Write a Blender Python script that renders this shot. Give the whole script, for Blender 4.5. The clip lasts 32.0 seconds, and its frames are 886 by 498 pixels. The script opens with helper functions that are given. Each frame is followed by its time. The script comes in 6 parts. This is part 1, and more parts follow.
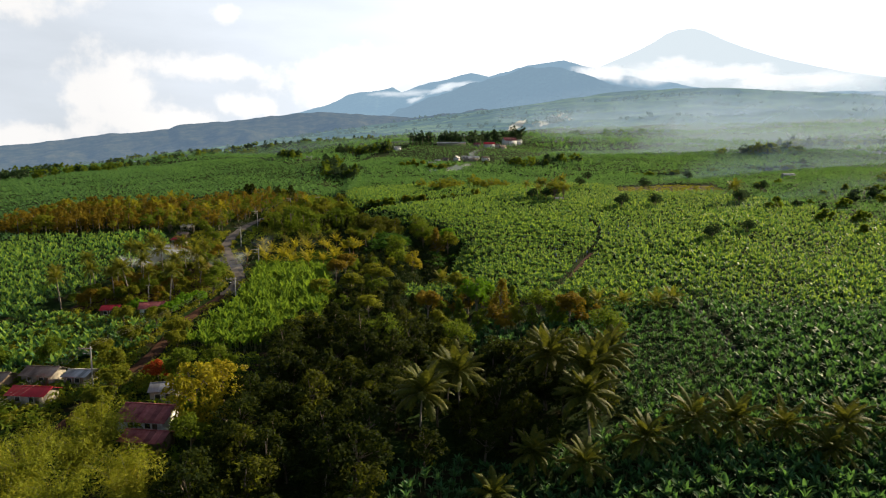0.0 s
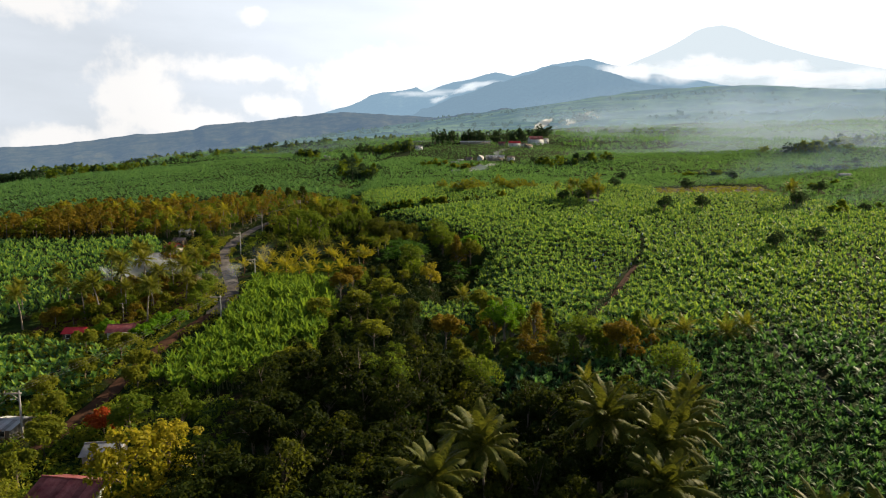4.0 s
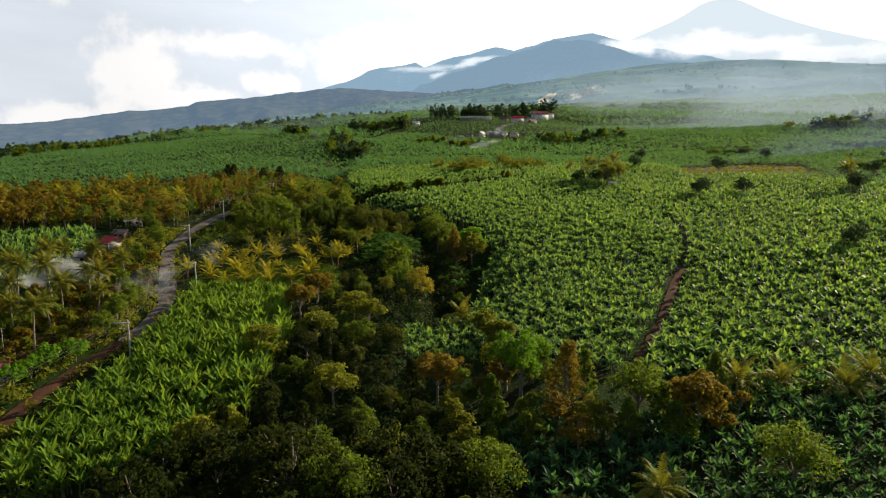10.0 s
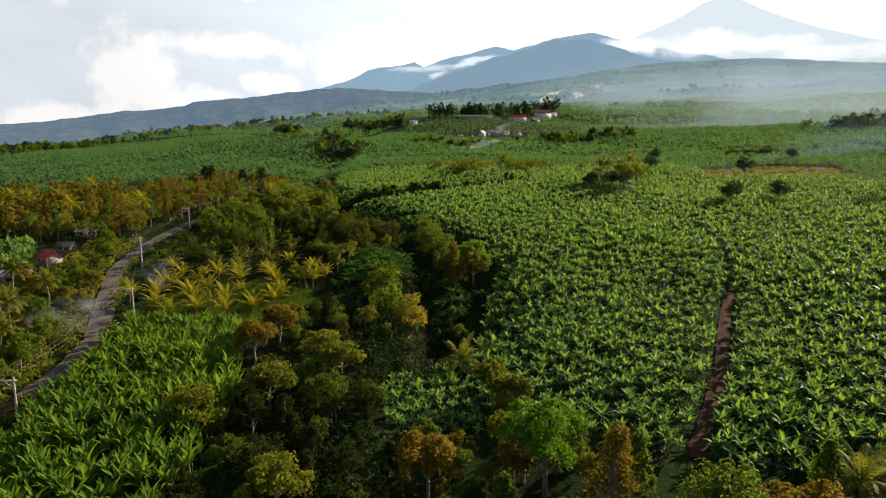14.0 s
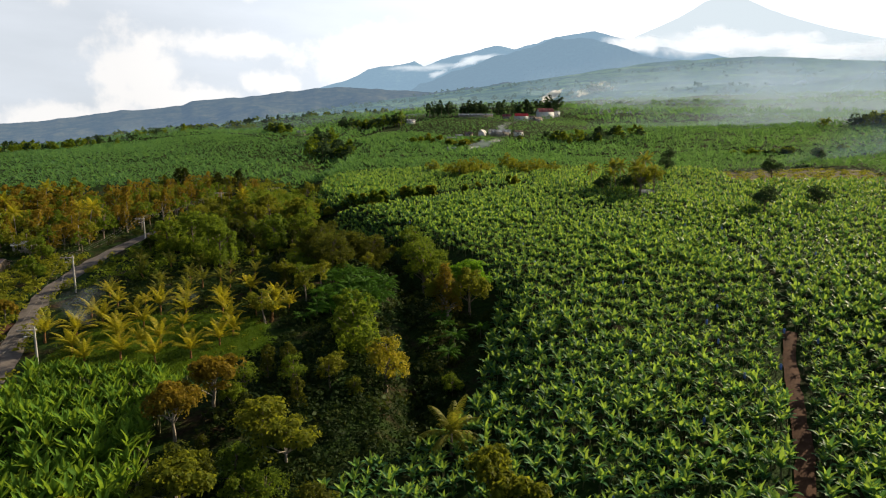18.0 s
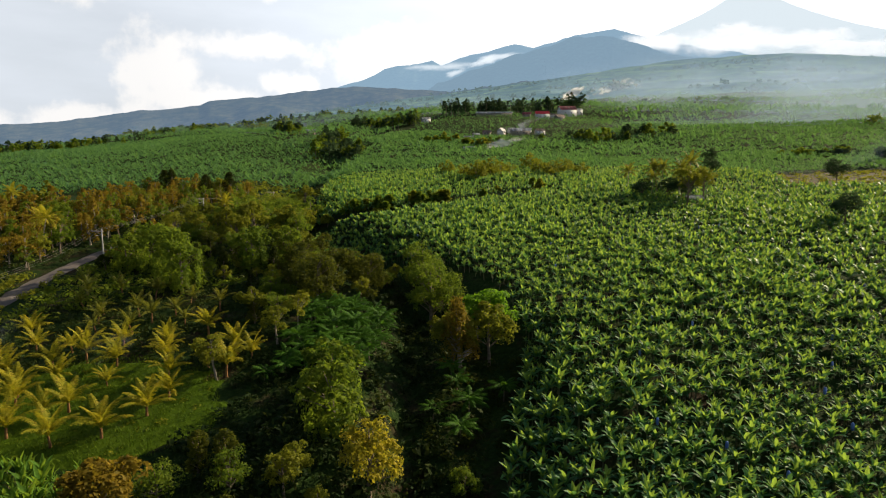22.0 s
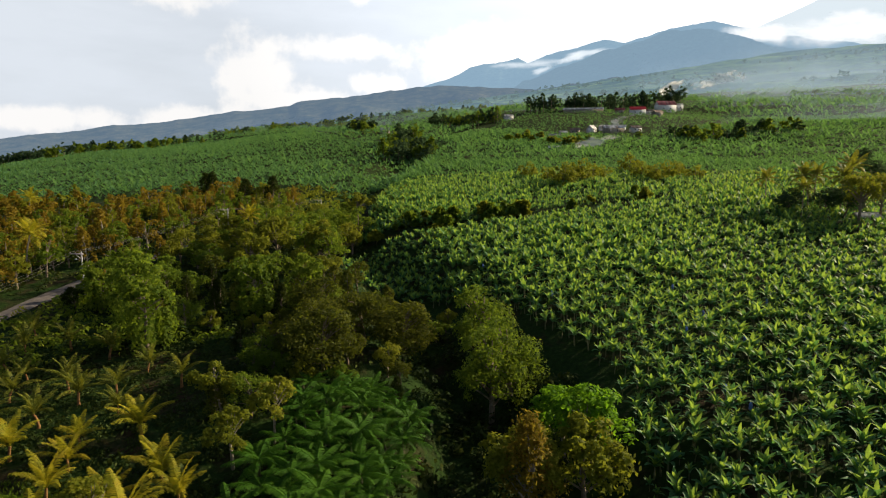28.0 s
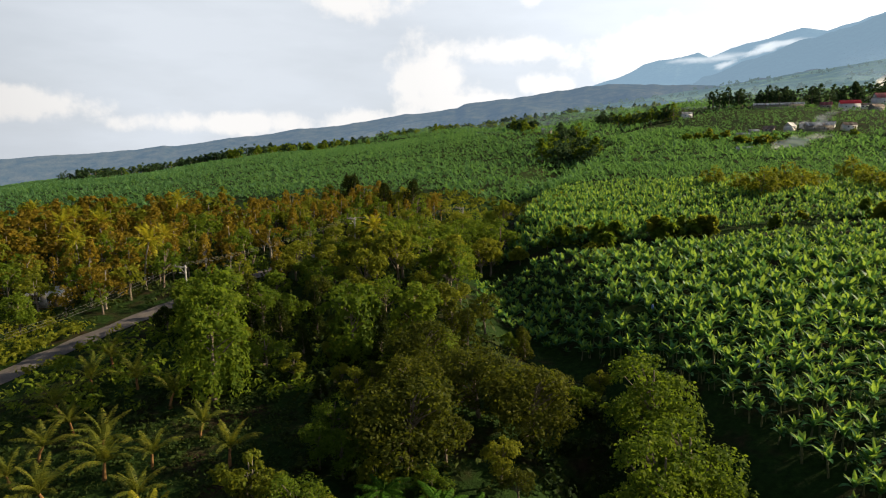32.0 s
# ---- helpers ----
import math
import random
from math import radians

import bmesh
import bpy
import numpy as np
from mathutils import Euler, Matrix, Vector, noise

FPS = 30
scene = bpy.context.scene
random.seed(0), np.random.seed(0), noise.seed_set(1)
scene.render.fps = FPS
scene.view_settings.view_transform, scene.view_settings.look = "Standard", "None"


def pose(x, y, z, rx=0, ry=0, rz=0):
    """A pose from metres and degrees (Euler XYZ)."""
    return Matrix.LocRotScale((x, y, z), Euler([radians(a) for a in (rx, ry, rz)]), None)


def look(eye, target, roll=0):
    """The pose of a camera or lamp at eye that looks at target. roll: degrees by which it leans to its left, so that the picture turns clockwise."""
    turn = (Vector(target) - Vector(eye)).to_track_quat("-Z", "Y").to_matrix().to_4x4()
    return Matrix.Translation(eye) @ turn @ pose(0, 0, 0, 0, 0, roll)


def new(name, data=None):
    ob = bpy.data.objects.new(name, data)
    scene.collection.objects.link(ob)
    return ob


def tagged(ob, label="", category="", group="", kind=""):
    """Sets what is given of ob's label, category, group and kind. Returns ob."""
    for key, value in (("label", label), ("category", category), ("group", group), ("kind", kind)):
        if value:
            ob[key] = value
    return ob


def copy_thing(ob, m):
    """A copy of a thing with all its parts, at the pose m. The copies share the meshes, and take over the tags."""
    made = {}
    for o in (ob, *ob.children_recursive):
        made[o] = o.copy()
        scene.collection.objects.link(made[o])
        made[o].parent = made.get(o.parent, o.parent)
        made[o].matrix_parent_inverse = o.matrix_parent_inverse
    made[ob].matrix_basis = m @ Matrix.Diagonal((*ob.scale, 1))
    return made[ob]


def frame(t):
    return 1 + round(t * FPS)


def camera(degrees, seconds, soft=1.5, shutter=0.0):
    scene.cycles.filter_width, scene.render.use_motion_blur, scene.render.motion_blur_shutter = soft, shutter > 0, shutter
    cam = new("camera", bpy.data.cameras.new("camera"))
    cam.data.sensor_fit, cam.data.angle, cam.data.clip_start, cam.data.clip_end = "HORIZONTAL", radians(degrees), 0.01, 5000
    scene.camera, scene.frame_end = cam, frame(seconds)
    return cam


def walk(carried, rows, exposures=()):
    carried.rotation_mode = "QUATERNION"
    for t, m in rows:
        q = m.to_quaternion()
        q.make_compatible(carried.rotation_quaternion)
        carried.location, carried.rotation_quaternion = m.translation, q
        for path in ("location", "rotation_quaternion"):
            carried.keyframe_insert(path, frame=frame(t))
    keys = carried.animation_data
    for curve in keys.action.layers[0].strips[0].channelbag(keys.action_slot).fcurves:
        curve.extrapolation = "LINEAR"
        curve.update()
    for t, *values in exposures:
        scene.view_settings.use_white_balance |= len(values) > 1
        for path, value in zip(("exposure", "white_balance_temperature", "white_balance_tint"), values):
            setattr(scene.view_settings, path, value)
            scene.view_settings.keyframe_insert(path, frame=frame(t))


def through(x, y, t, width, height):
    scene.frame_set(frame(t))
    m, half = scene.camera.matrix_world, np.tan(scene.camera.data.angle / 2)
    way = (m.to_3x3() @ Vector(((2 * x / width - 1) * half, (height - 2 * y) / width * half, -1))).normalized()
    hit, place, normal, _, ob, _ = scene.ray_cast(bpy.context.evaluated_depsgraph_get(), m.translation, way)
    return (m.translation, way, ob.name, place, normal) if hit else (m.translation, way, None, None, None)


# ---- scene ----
cam = camera(70.3, 32.0, 1.1)
PATH = [
    (0, (-0.84, -1.98, 50.87), (-0.177, 97.289, 38.790), 0.00),
    (0.5, (-0.81, 2.01, 50.69), (-0.310, 101.284, 38.655), -0.00),
    (1, (-0.76, 5.87, 50.52), (-0.822, 105.146, 38.483), -0.01),
    (1.5, (-0.68, 9.63, 50.41), (-1.664, 108.893, 38.336), -0.01),
    (2, (-0.58, 13.33, 50.38), (-2.305, 112.590, 38.372), -0.01),
    (2.5, (-0.46, 17.03, 50.43), (-3.032, 116.268, 38.384), -0.02),
    (3, (-0.35, 20.76, 50.53), (-3.300, 119.986, 38.491), -0.02),
    (3.5, (-0.25, 24.49, 50.63), (-3.275, 123.721, 38.598), -0.02),
    (5.5, (0.02, 39.14, 50.86), (-3.026, 138.354, 38.737), -0.03),
    (6, (0.09, 42.82, 50.91), (-2.958, 141.982, 38.373), -0.04),
    (6.5, (0.15, 46.54, 50.96), (-2.865, 145.625, 37.820), -0.04),
    (7, (0.21, 50.32, 51.01), (-2.888, 149.293, 37.032), -0.04),
    (7.5, (0.23, 54.19, 51.06), (-2.887, 153.030, 36.209), -0.05),
    (8, (0.20, 58.08, 51.07), (-2.844, 156.847, 35.715), -0.05),
    (8.5, (0.15, 61.94, 51.04), (-2.870, 160.668, 35.445), -0.05),
    (9, (0.09, 65.73, 50.98), (-2.903, 164.461, 35.387), -0.06),
    (10, (0.02, 73.19, 50.79), (-2.977, 171.934, 35.284), -0.06),
    (11, (0.05, 80.84, 50.65), (-2.965, 179.580, 35.124), -0.07),
    (12, (0.11, 88.37, 50.57), (-2.897, 187.116, 35.065), -0.08),
    (13, (0.08, 95.75, 50.53), (-2.957, 194.493, 35.021), -0.08),
    (14, (-0.05, 103.38, 50.55), (-2.979, 202.138, 35.099), -0.09),
    (14.5, (-0.02, 107.08, 50.57), (-2.936, 205.841, 35.145), -0.09),
    (16.5, (1.05, 120.30, 50.79), (-1.908, 219.052, 35.350), -0.10),
    (17, (1.23, 123.78, 50.90), (-1.792, 222.531, 35.450), -0.11),
    (17.5, (1.35, 127.34, 51.02), (-1.663, 226.096, 35.570), -0.11),
    (18, (1.39, 131.01, 51.13), (-1.655, 229.750, 35.611), -0.11),
    (18.5, (1.39, 134.82, 51.22), (-2.161, 233.544, 35.719), -0.12),
    (19, (1.37, 138.74, 51.29), (-2.929, 237.430, 35.710), -0.12),
    (19.5, (1.37, 142.71, 51.32), (-3.522, 241.371, 35.750), -0.12),
    (20, (1.39, 146.64, 51.32), (-3.910, 245.277, 35.728), -0.12),
    (20.5, (1.41, 150.52, 51.29), (-4.118, 249.150, 35.747), -0.13),
    (21, (1.41, 154.38, 51.22), (-4.271, 252.992, 35.641), -0.13),
    (22, (1.28, 162.18, 50.97), (-4.479, 260.798, 35.436), -0.14),
    (23, (0.81, 170.13, 50.85), (-4.885, 268.754, 35.335), -0.14),
    (23.5, (0.58, 174.07, 50.90), (-5.941, 272.642, 35.359), -0.15),
    (24, (0.46, 177.91, 50.97), (-7.233, 276.397, 35.432), -0.15),
    (24.5, (0.46, 181.63, 51.04), (-8.367, 280.019, 35.472), -0.15),
    (26.5, (1.24, 194.95, 51.25), (-12.555, 292.758, 35.639), -0.17),
    (27, (1.06, 198.29, 51.29), (-14.486, 295.827, 35.661), -0.17),
    (27.5, (0.76, 201.65, 51.31), (-16.495, 298.916, 35.740), -0.17),
    (28, (0.36, 205.06, 51.31), (-18.376, 302.045, 35.688), -0.17),
    (28.5, (-0.10, 208.51, 51.30), (-20.406, 305.181, 35.711), -0.18),
    (29, (-0.60, 211.97, 51.31), (-22.537, 308.275, 35.685), -0.18),
    (29.5, (-1.13, 215.42, 51.32), (-25.899, 311.042, 35.739), -0.18),
    (30, (-1.68, 218.85, 51.34), (-30.060, 313.465, 35.799), -0.19),
    (30.5, (-2.22, 222.22, 51.35), (-33.429, 315.955, 35.831), -0.19),
    (31, (-2.75, 225.52, 51.36), (-37.588, 317.971, 35.880), -0.19),
    (31.5, (-3.24, 228.70, 51.38), (-41.715, 319.710, 35.973), -0.20),
    (32, (-3.68, 231.73, 51.42), (-46.569, 320.758, 36.084), -0.20),
]
walk(cam, [(t, look(eye, target, roll)) for t, eye, target, roll in PATH])

# ---------------------------------------------------------------- world and sun
SUN_AZ, SUN_EL = 52.0, 24.0
world = bpy.data.worlds.new("world")
scene.world = world
world.use_nodes = True
wn, wl = world.node_tree.nodes, world.node_tree.links
wn.clear()


def wnode(kind, **props):
    n = wn.new(kind)
    for k, v in props.items():
        n.inputs[k].default_value = v
    return n


def wmath(op, a, b=None, c=None):
    n = wn.new("ShaderNodeMath")
    n.operation = op
    for i, s in enumerate((a, b, c)):
        if s is None:
            continue
        if isinstance(s, (int, float)):
            n.inputs[i].default_value = s
        else:
            wl.new(s, n.inputs[i])
    return n.outputs[0]


sky = wn.new("ShaderNodeTexSky")
sky.sky_type = "NISHITA"
sky.sun_disc = False
sky.sun_elevation, sky.sun_rotation = radians(SUN_EL), radians(SUN_AZ)
sky.air_density, sky.dust_density = 1.0, 2.5
geo_n = wn.new("ShaderNodeTexCoord")
way = geo_n.outputs["Generated"]
# high thin cloud, stretched along the horizon
mp = wn.new("ShaderNodeMapping")
mp.inputs["Scale"].default_value = (2.2, 2.2, 9.0)
wl.new(way, mp.inputs["Vector"])
thin = wnode("ShaderNodeTexNoise", Scale=2.2, Detail=7.0, Roughness=0.55)
wl.new(mp.outputs[0], thin.inputs["Vector"])
thin_f = wn.new("ShaderNodeMapRange")
for i, v in enumerate((0.33, 0.62, 0.88, 1.0)):
    thin_f.inputs[i + 1].default_value = v
wl.new(thin.outputs["Fac"], thin_f.inputs[0])
# the sheet lies towards the horizon and thins out overhead
flat = wn.new("ShaderNodeSeparateXYZ")
wl.new(way, flat.inputs[0])
clear = wn.new("ShaderNodeMapRange")
clear.interpolation_type = "SMOOTHSTEP"
for i, v in enumerate((0.25, 0.48, 1.0, 0.06)):
    clear.inputs[i + 1].default_value = v
wl.new(flat.outputs["Z"], clear.inputs[0])
thin_cover = wmath("MULTIPLY", thin_f.outputs[0], clear.outputs[0])
# heaped clouds standing over the horizon
puff = wnode("ShaderNodeTexNoise", Scale=22.0, Detail=9.0, Roughness=0.6)
wl.new(way, puff.inputs["Vector"])
puff_low = wnode("ShaderNodeTexNoise", Scale=9.0, Detail=3.0, Roughness=0.5)
wl.new(way, puff_low.inputs["Vector"])


def heap(az, el, wide, high):
    d = wn.new("ShaderNodeVectorMath")
    d.operation = "SUBTRACT"
    wl.new(way, d.inputs[0])
    a, e = radians(az), radians(el)
    d.inputs[1].default_value = (math.sin(a) * math.cos(e), math.cos(a) * math.cos(e), math.sin(e))
    s = wn.new("ShaderNodeVectorMath")
    s.operation = "MULTIPLY"
    wl.new(d.outputs[0], s.inputs[0])
    s.inputs[1].default_value = (1 / radians(wide), 1 / radians(wide), 1 / radians(high))
    n = wn.new("ShaderNodeVectorMath")
    n.operation = "LENGTH"
    wl.new(s.outputs[0], n.inputs[0])
    return n.outputs["Value"]


near = None
for spot in ((-26.5, 5.6, 3.6, 3.6), (-24.5, 4.0, 5.0, 1.6), (-33.0, 2.6, 3.2, 1.1), (-20.0, 8.6, 7.0, 1.1), (-16.0, 5.6, 2.4, 1.2),
             (-9.0, 7.6, 6.0, 2.2), (-30.0, 14.5, 3.2, 1.8), (-34.0, 12.5, 4.0, 1.4), (-18.0, 13.0, 1.2, 0.8), (-45.0, 2.4, 9.0, 0.9),
             (-2.0, 9.2, 7.0, 1.0), (12.0, 10.0, 7.0, 1.6), (-62.0, 3.6, 10.0, 1.2)):
    h = heap(*spot)
    near = h if near is None else wmath("MINIMUM", near, h)
edge = wmath("ADD", near, wmath("MULTIPLY", wmath("SUBTRACT", 0.5, puff.outputs["Fac"]), 2.4))
edge = wmath("ADD", edge, wmath("MULTIPLY", wmath("SUBTRACT", 0.5, puff_low.outputs["Fac"]), 1.6))
heap_f = wn.new("ShaderNodeMapRange")
heap_f.interpolation_type = "SMOOTHSTEP"
for i, v in enumerate((1.25, 0.5, 0.0, 1.0)):
    heap_f.inputs[i + 1].default_value = v
wl.new(edge, heap_f.inputs[0])
# glare of the veiled sun side: the cloud sheet is brighter towards the sun
dot = wn.new("ShaderNodeVectorMath")
dot.operation = "DOT_PRODUCT"
wl.new(way, dot.inputs[0])
dot.inputs[1].default_value = (math.sin(radians(SUN_AZ)) * math.cos(radians(SUN_EL)), math.cos(radians(SUN_AZ)) * math.cos(radians(SUN_EL)), math.sin(radians(SUN_EL)))
glow = wn.new("ShaderNodeMapRange")
for i, v in enumerate((0.2, 1.0, 0.0, 0.4)):
    glow.inputs[i + 1].default_value = v
wl.new(dot.outputs["Value"], glow.inputs[0])

# the cloud sheet turns duller on the side away from the sun
away = wn.new("ShaderNodeMapRange")
away.interpolation_type = "SMOOTHSTEP"
for i, v in enumerate((-0.95, -0.1, 0.08, 1.0)):
    away.inputs[i + 1].default_value = v
wl.new(dot.outputs["Value"], away.inputs[0])

bg_sky = wnode("ShaderNodeBackground", Strength=0.05)
wl.new(sky.outputs[0], bg_sky.inputs["Color"])
bg_thin = wn.new("ShaderNodeBackground")
bg_thin.inputs["Color"].default_value = (0.84, 0.9, 0.98, 1)
wl.new(wmath("MULTIPLY", wmath("ADD", 0.54, glow.outputs[0]), away.outputs[0]), bg_thin.inputs["Strength"])
bg_heap = wn.new("ShaderNodeBackground")
bg_heap.inputs["Color"].default_value = (1.0, 0.975, 0.95, 1)
wl.new(wmath("MULTIPLY", wmath("ADD", 0.62, glow.outputs[0]), away.outputs[0]), bg_heap.inputs["Strength"])
mix_a, mix_b = wn.new("ShaderNodeMixShader"), wn.new("ShaderNodeMixShader")
wl.new(thin_cover, mix_a.inputs[0])
wl.new(bg_sky.outputs[0], mix_a.inputs[1])
wl.new(bg_thin.outputs[0], mix_a.inputs[2])
wl.new(wmath("MULTIPLY", heap_f.outputs[0], 0.85), mix_b.inputs[0])
wl.new(mix_a.outputs[0], mix_b.inputs[1])
wl.new(bg_heap.outputs[0], mix_b.inputs[2])
w_out = wn.new("ShaderNodeOutputWorld")
wl.new(mix_b.outputs[0], w_out.inputs["Surface"])

sun = new("sun", bpy.data.lights.new("sun", "SUN"))
sun.data.energy, sun.data.angle, sun.data.color = 5.0, radians(0.9), (1.0, 0.82, 0.55)
sun_way = Vector((math.sin(radians(SUN_AZ)) * math.cos(radians(SUN_EL)), math.cos(radians(SUN_AZ)) * math.cos(radians(SUN_EL)), math.sin(radians(SUN_EL))))
sun.matrix_world = look(sun_way * 900, (0, 0, 0))
scene.view_settings.exposure = 0.72

# ---------------------------------------------------------------- materials
def material(name):
    m = bpy.data.materials.new(name)
    m.use_nodes = True
    m.node_tree.nodes.clear()
    return m, m.node_tree.nodes, m.node_tree.links


def ramp(nodes, stops):
    r = nodes.new("ShaderNodeValToRGB")
    els = r.color_ramp.elements
    while len(els) < len(stops):
        els.new(0.5)
    for e, (p, c) in zip(els, stops):
        e.position, e.color = p, (*c, 1)
    return r


def noise_tex(nodes, links, scale, detail=5.0, rough=0.55, coord="Object"):
    tc = nodes.new("ShaderNodeTexCoord")
    n = nodes.new("ShaderNodeTexNoise")
    n.inputs["Scale"].default_value, n.inputs["Detail"].default_value, n.inputs["Roughness"].default_value = scale, detail, rough
    links.new(tc.outputs[coord], n.inputs["Vector"])
    return n


def mixed(nodes, links, fac, a, b, mode="MIX"):
    n = nodes.new("ShaderNodeMix")
    n.data_type, n.blend_type = "RGBA", mode
    for s, v in ((n.inputs[0], fac), (n.inputs[6], a), (n.inputs[7], b)):
        if isinstance(v, (int, float)):
            s.default_value = v
        elif isinstance(v, tuple):
            s.default_value = (*v, 1)
        else:
            links.new(v, s)
    return n.outputs[2]


def leaf_material(name, colours, through_col, rough=0.6, through=0.3, wild=0.35, spec=0.06):
    """Leaves: the tint varies leaf by leaf, plant by plant and in soft drifts; light comes through."""
    m, nd, lk = material(name)
    g = nd.new("ShaderNodeNewGeometry")
    oi = nd.new("ShaderNodeObjectInfo")
    drift = noise_tex(nd, lk, 0.045, 3.0, 0.6)
    add = nd.new("ShaderNodeMath")
    add.operation = "MULTIPLY_ADD"
    lk.new(g.outputs["Random Per Island"], add.inputs[0])
    add.inputs[1].default_value = 0.55
    half = nd.new("ShaderNodeMath")
    half.operation = "MULTIPLY_ADD"
    lk.new(oi.outputs["Random"], half.inputs[0])
    half.inputs[1].default_value = wild
    sub = nd.new("ShaderNodeMath")
    sub.operation = "MULTIPLY_ADD"
    lk.new(drift.outputs["Fac"], sub.inputs[0])
    sub.inputs[1].default_value, sub.inputs[2].default_value = 0.5, -0.2
    lk.new(sub.outputs[0], half.inputs[2])
    lk.new(half.outputs[0], add.inputs[2])
    n = len(colours)
    r = ramp(nd, [(i / (n - 1), c) for i, c in enumerate(colours)])
    lk.new(add.outputs[0], r.inputs["Fac"])
    fine = noise_tex(nd, lk, 3.0, 4.0, 0.6)
    fr = ramp(nd, [(0.3, (0.75, 0.75, 0.75)), (0.7, (1.5, 1.5, 1.5))])
    lk.new(fine.outputs["Fac"], fr.inputs["Fac"])
    col = mixed(nd, lk, 1.0, r.outputs[0], fr.outputs[0], "MULTIPLY")
    p = nd.new("ShaderNodeBsdfPrincipled")
    p.inputs["Roughness"].default_value = rough
    p.inputs["Specular IOR Level"].default_value = spec
    lk.new(col, p.inputs["Base Color"])
    t = nd.new("ShaderNodeBsdfTranslucent")
    lk.new(mixed(nd, lk, 0.55, col, through_col), t.inputs["Color"])
    mx = nd.new("ShaderNodeMixShader")
    mx.inputs[0].default_value = through * 0.85
    lk.new(p.outputs[0], mx.inputs[1])
    lk.new(t.outputs[0], mx.inputs[2])
    o = nd.new("ShaderNodeOutputMaterial")
    lk.new(mx.outputs[0], o.inputs["Surface"])
    return m


def rough_material(name, dark, light, scale=2.0, rough=0.8, bump=0.3, metal=0.0, fine=18.0, wild=0.0):
    """A worn surface with stains at one scale and grain at another."""
    m, nd, lk = material(name)
    a, b = noise_tex(nd, lk, scale, 6.0, 0.6), noise_tex(nd, lk, fine, 4.0, 0.6)
    r = ramp(nd, [(0.3, dark), (0.7, light)])
    lk.new(a.outputs["Fac"], r.inputs["Fac"])
    fr = ramp(nd, [(0.25, (0.75, 0.75, 0.75)), (0.75, (1.15, 1.15, 1.15))])
    lk.new(b.outputs["Fac"], fr.inputs["Fac"])
    col = mixed(nd, lk, 1.0, r.outputs[0], fr.outputs[0], "MULTIPLY")
    if wild:
        oi = nd.new("ShaderNodeObjectInfo")
        wr = ramp(nd, [(0.0, (1 - wild,) * 3), (1.0, (1 + wild * 0.5,) * 3)])
        lk.new(oi.outputs["Random"], wr.inputs["Fac"])
        col = mixed(nd, lk, 1.0, col, wr.outputs[0], "MULTIPLY")
    p = nd.new("ShaderNodeBsdfPrincipled")
    p.inputs["Roughness"].default_value, p.inputs["Metallic"].default_value = rough, metal
    p.inputs["Specular IOR Level"].default_value = 0.1 if rough >= 0.85 else 0.4
    lk.new(col, p.inputs["Base Color"])
    if bump:
        bp = nd.new("ShaderNodeBump")
        bp.inputs["Strength"].default_value, bp.inputs["Distance"].default_value = bump, 0.05
        lk.new(b.outputs["Fac"], bp.inputs["Height"])
        lk.new(bp.outputs[0], p.inputs["Normal"])
    o = nd.new("ShaderNodeOutputMaterial")
    lk.new(p.outputs[0], o.inputs["Surface"])
    return m


BANANA = leaf_material("banana_leaf", [(0.02341, 0.07426, 0.03833), (0.0383, 0.1179, 0.0496), (0.06384, 0.166, 0.05636), (0.1117, 0.2075, 0.06084), (0.2022, 0.1802, 0.06763)], (0.2121, 0.4375, 0.06048), 0.5, 0.4, 0.0, 0.09)
# bluish copy of the banana leaf with the lower slope's dimness painted in
BANANA_DARK = leaf_material("bluish_shaded_banana_leaf", [(0.01788, 0.04888, 0.02224), (0.032, 0.07912, 0.02992), (0.055, 0.1162, 0.03512), (0.092, 0.1507, 0.03776)], (0.144, 0.2783, 0.048), 0.52, 0.34, 0.0, 0.05)
# paler, bluer banana leaf with distance haze put into the colour
BANANA_HAZED = leaf_material("hazed_banana_leaf", [(0.03685, 0.094, 0.0486), (0.0652, 0.1469, 0.0648), (0.1064, 0.1997, 0.07452), (0.1701, 0.235, 0.081)], (0.26, 0.528, 0.063), 0.7, 0.42, 0.0, 0.03)
FURROW = rough_material("wet_dark_soil", (0.012, 0.014, 0.015), (0.035, 0.036, 0.036), 0.5, 0.9, 0.5, 0.0, 3.0)
CLEARED = rough_material("cleared_soil", (0.03, 0.045, 0.014), (0.1, 0.065, 0.03), 0.25, 0.95, 0.5, 0.0, 1.5)
BANANA_YOUNG = leaf_material("young_banana_leaf", [(0.07986, 0.1705, 0.03683), (0.1367, 0.2526, 0.04589), (0.2232, 0.3346, 0.05495), (0.3676, 0.4166, 0.0765)], (0.4257, 0.5819, 0.05417), 0.58, 0.48, 0.0, 0.06)
BANANA_LUSH = leaf_material("lush_banana_leaf", [(0.03753, 0.08211, 0.01478), (0.06247, 0.1331, 0.02006), (0.09996, 0.19, 0.02323), (0.1615, 0.2411, 0.03326)], (0.4302, 0.623, 0.0357), 0.65, 0.42, 0.0, 0.03)
GREEN = leaf_material("green_leaf", [(0.0247, 0.0491, 0.006204), (0.04927, 0.08498, 0.008712), (0.0903, 0.1288, 0.01241), (0.1399, 0.16, 0.01597)], (0.2877, 0.4031, 0.02288), 0.65, 0.52)
# deep green, darkened further so that shade is part of the leaf colour
DEEP = leaf_material("deep_green_shaded_leaf", [(0.004837, 0.0111, 0.002432), (0.009675, 0.0196, 0.002944), (0.02109, 0.03266, 0.00384), (0.03769, 0.04411, 0.005312)], (0.08872, 0.1109, 0.01197), 0.65, 0.48)
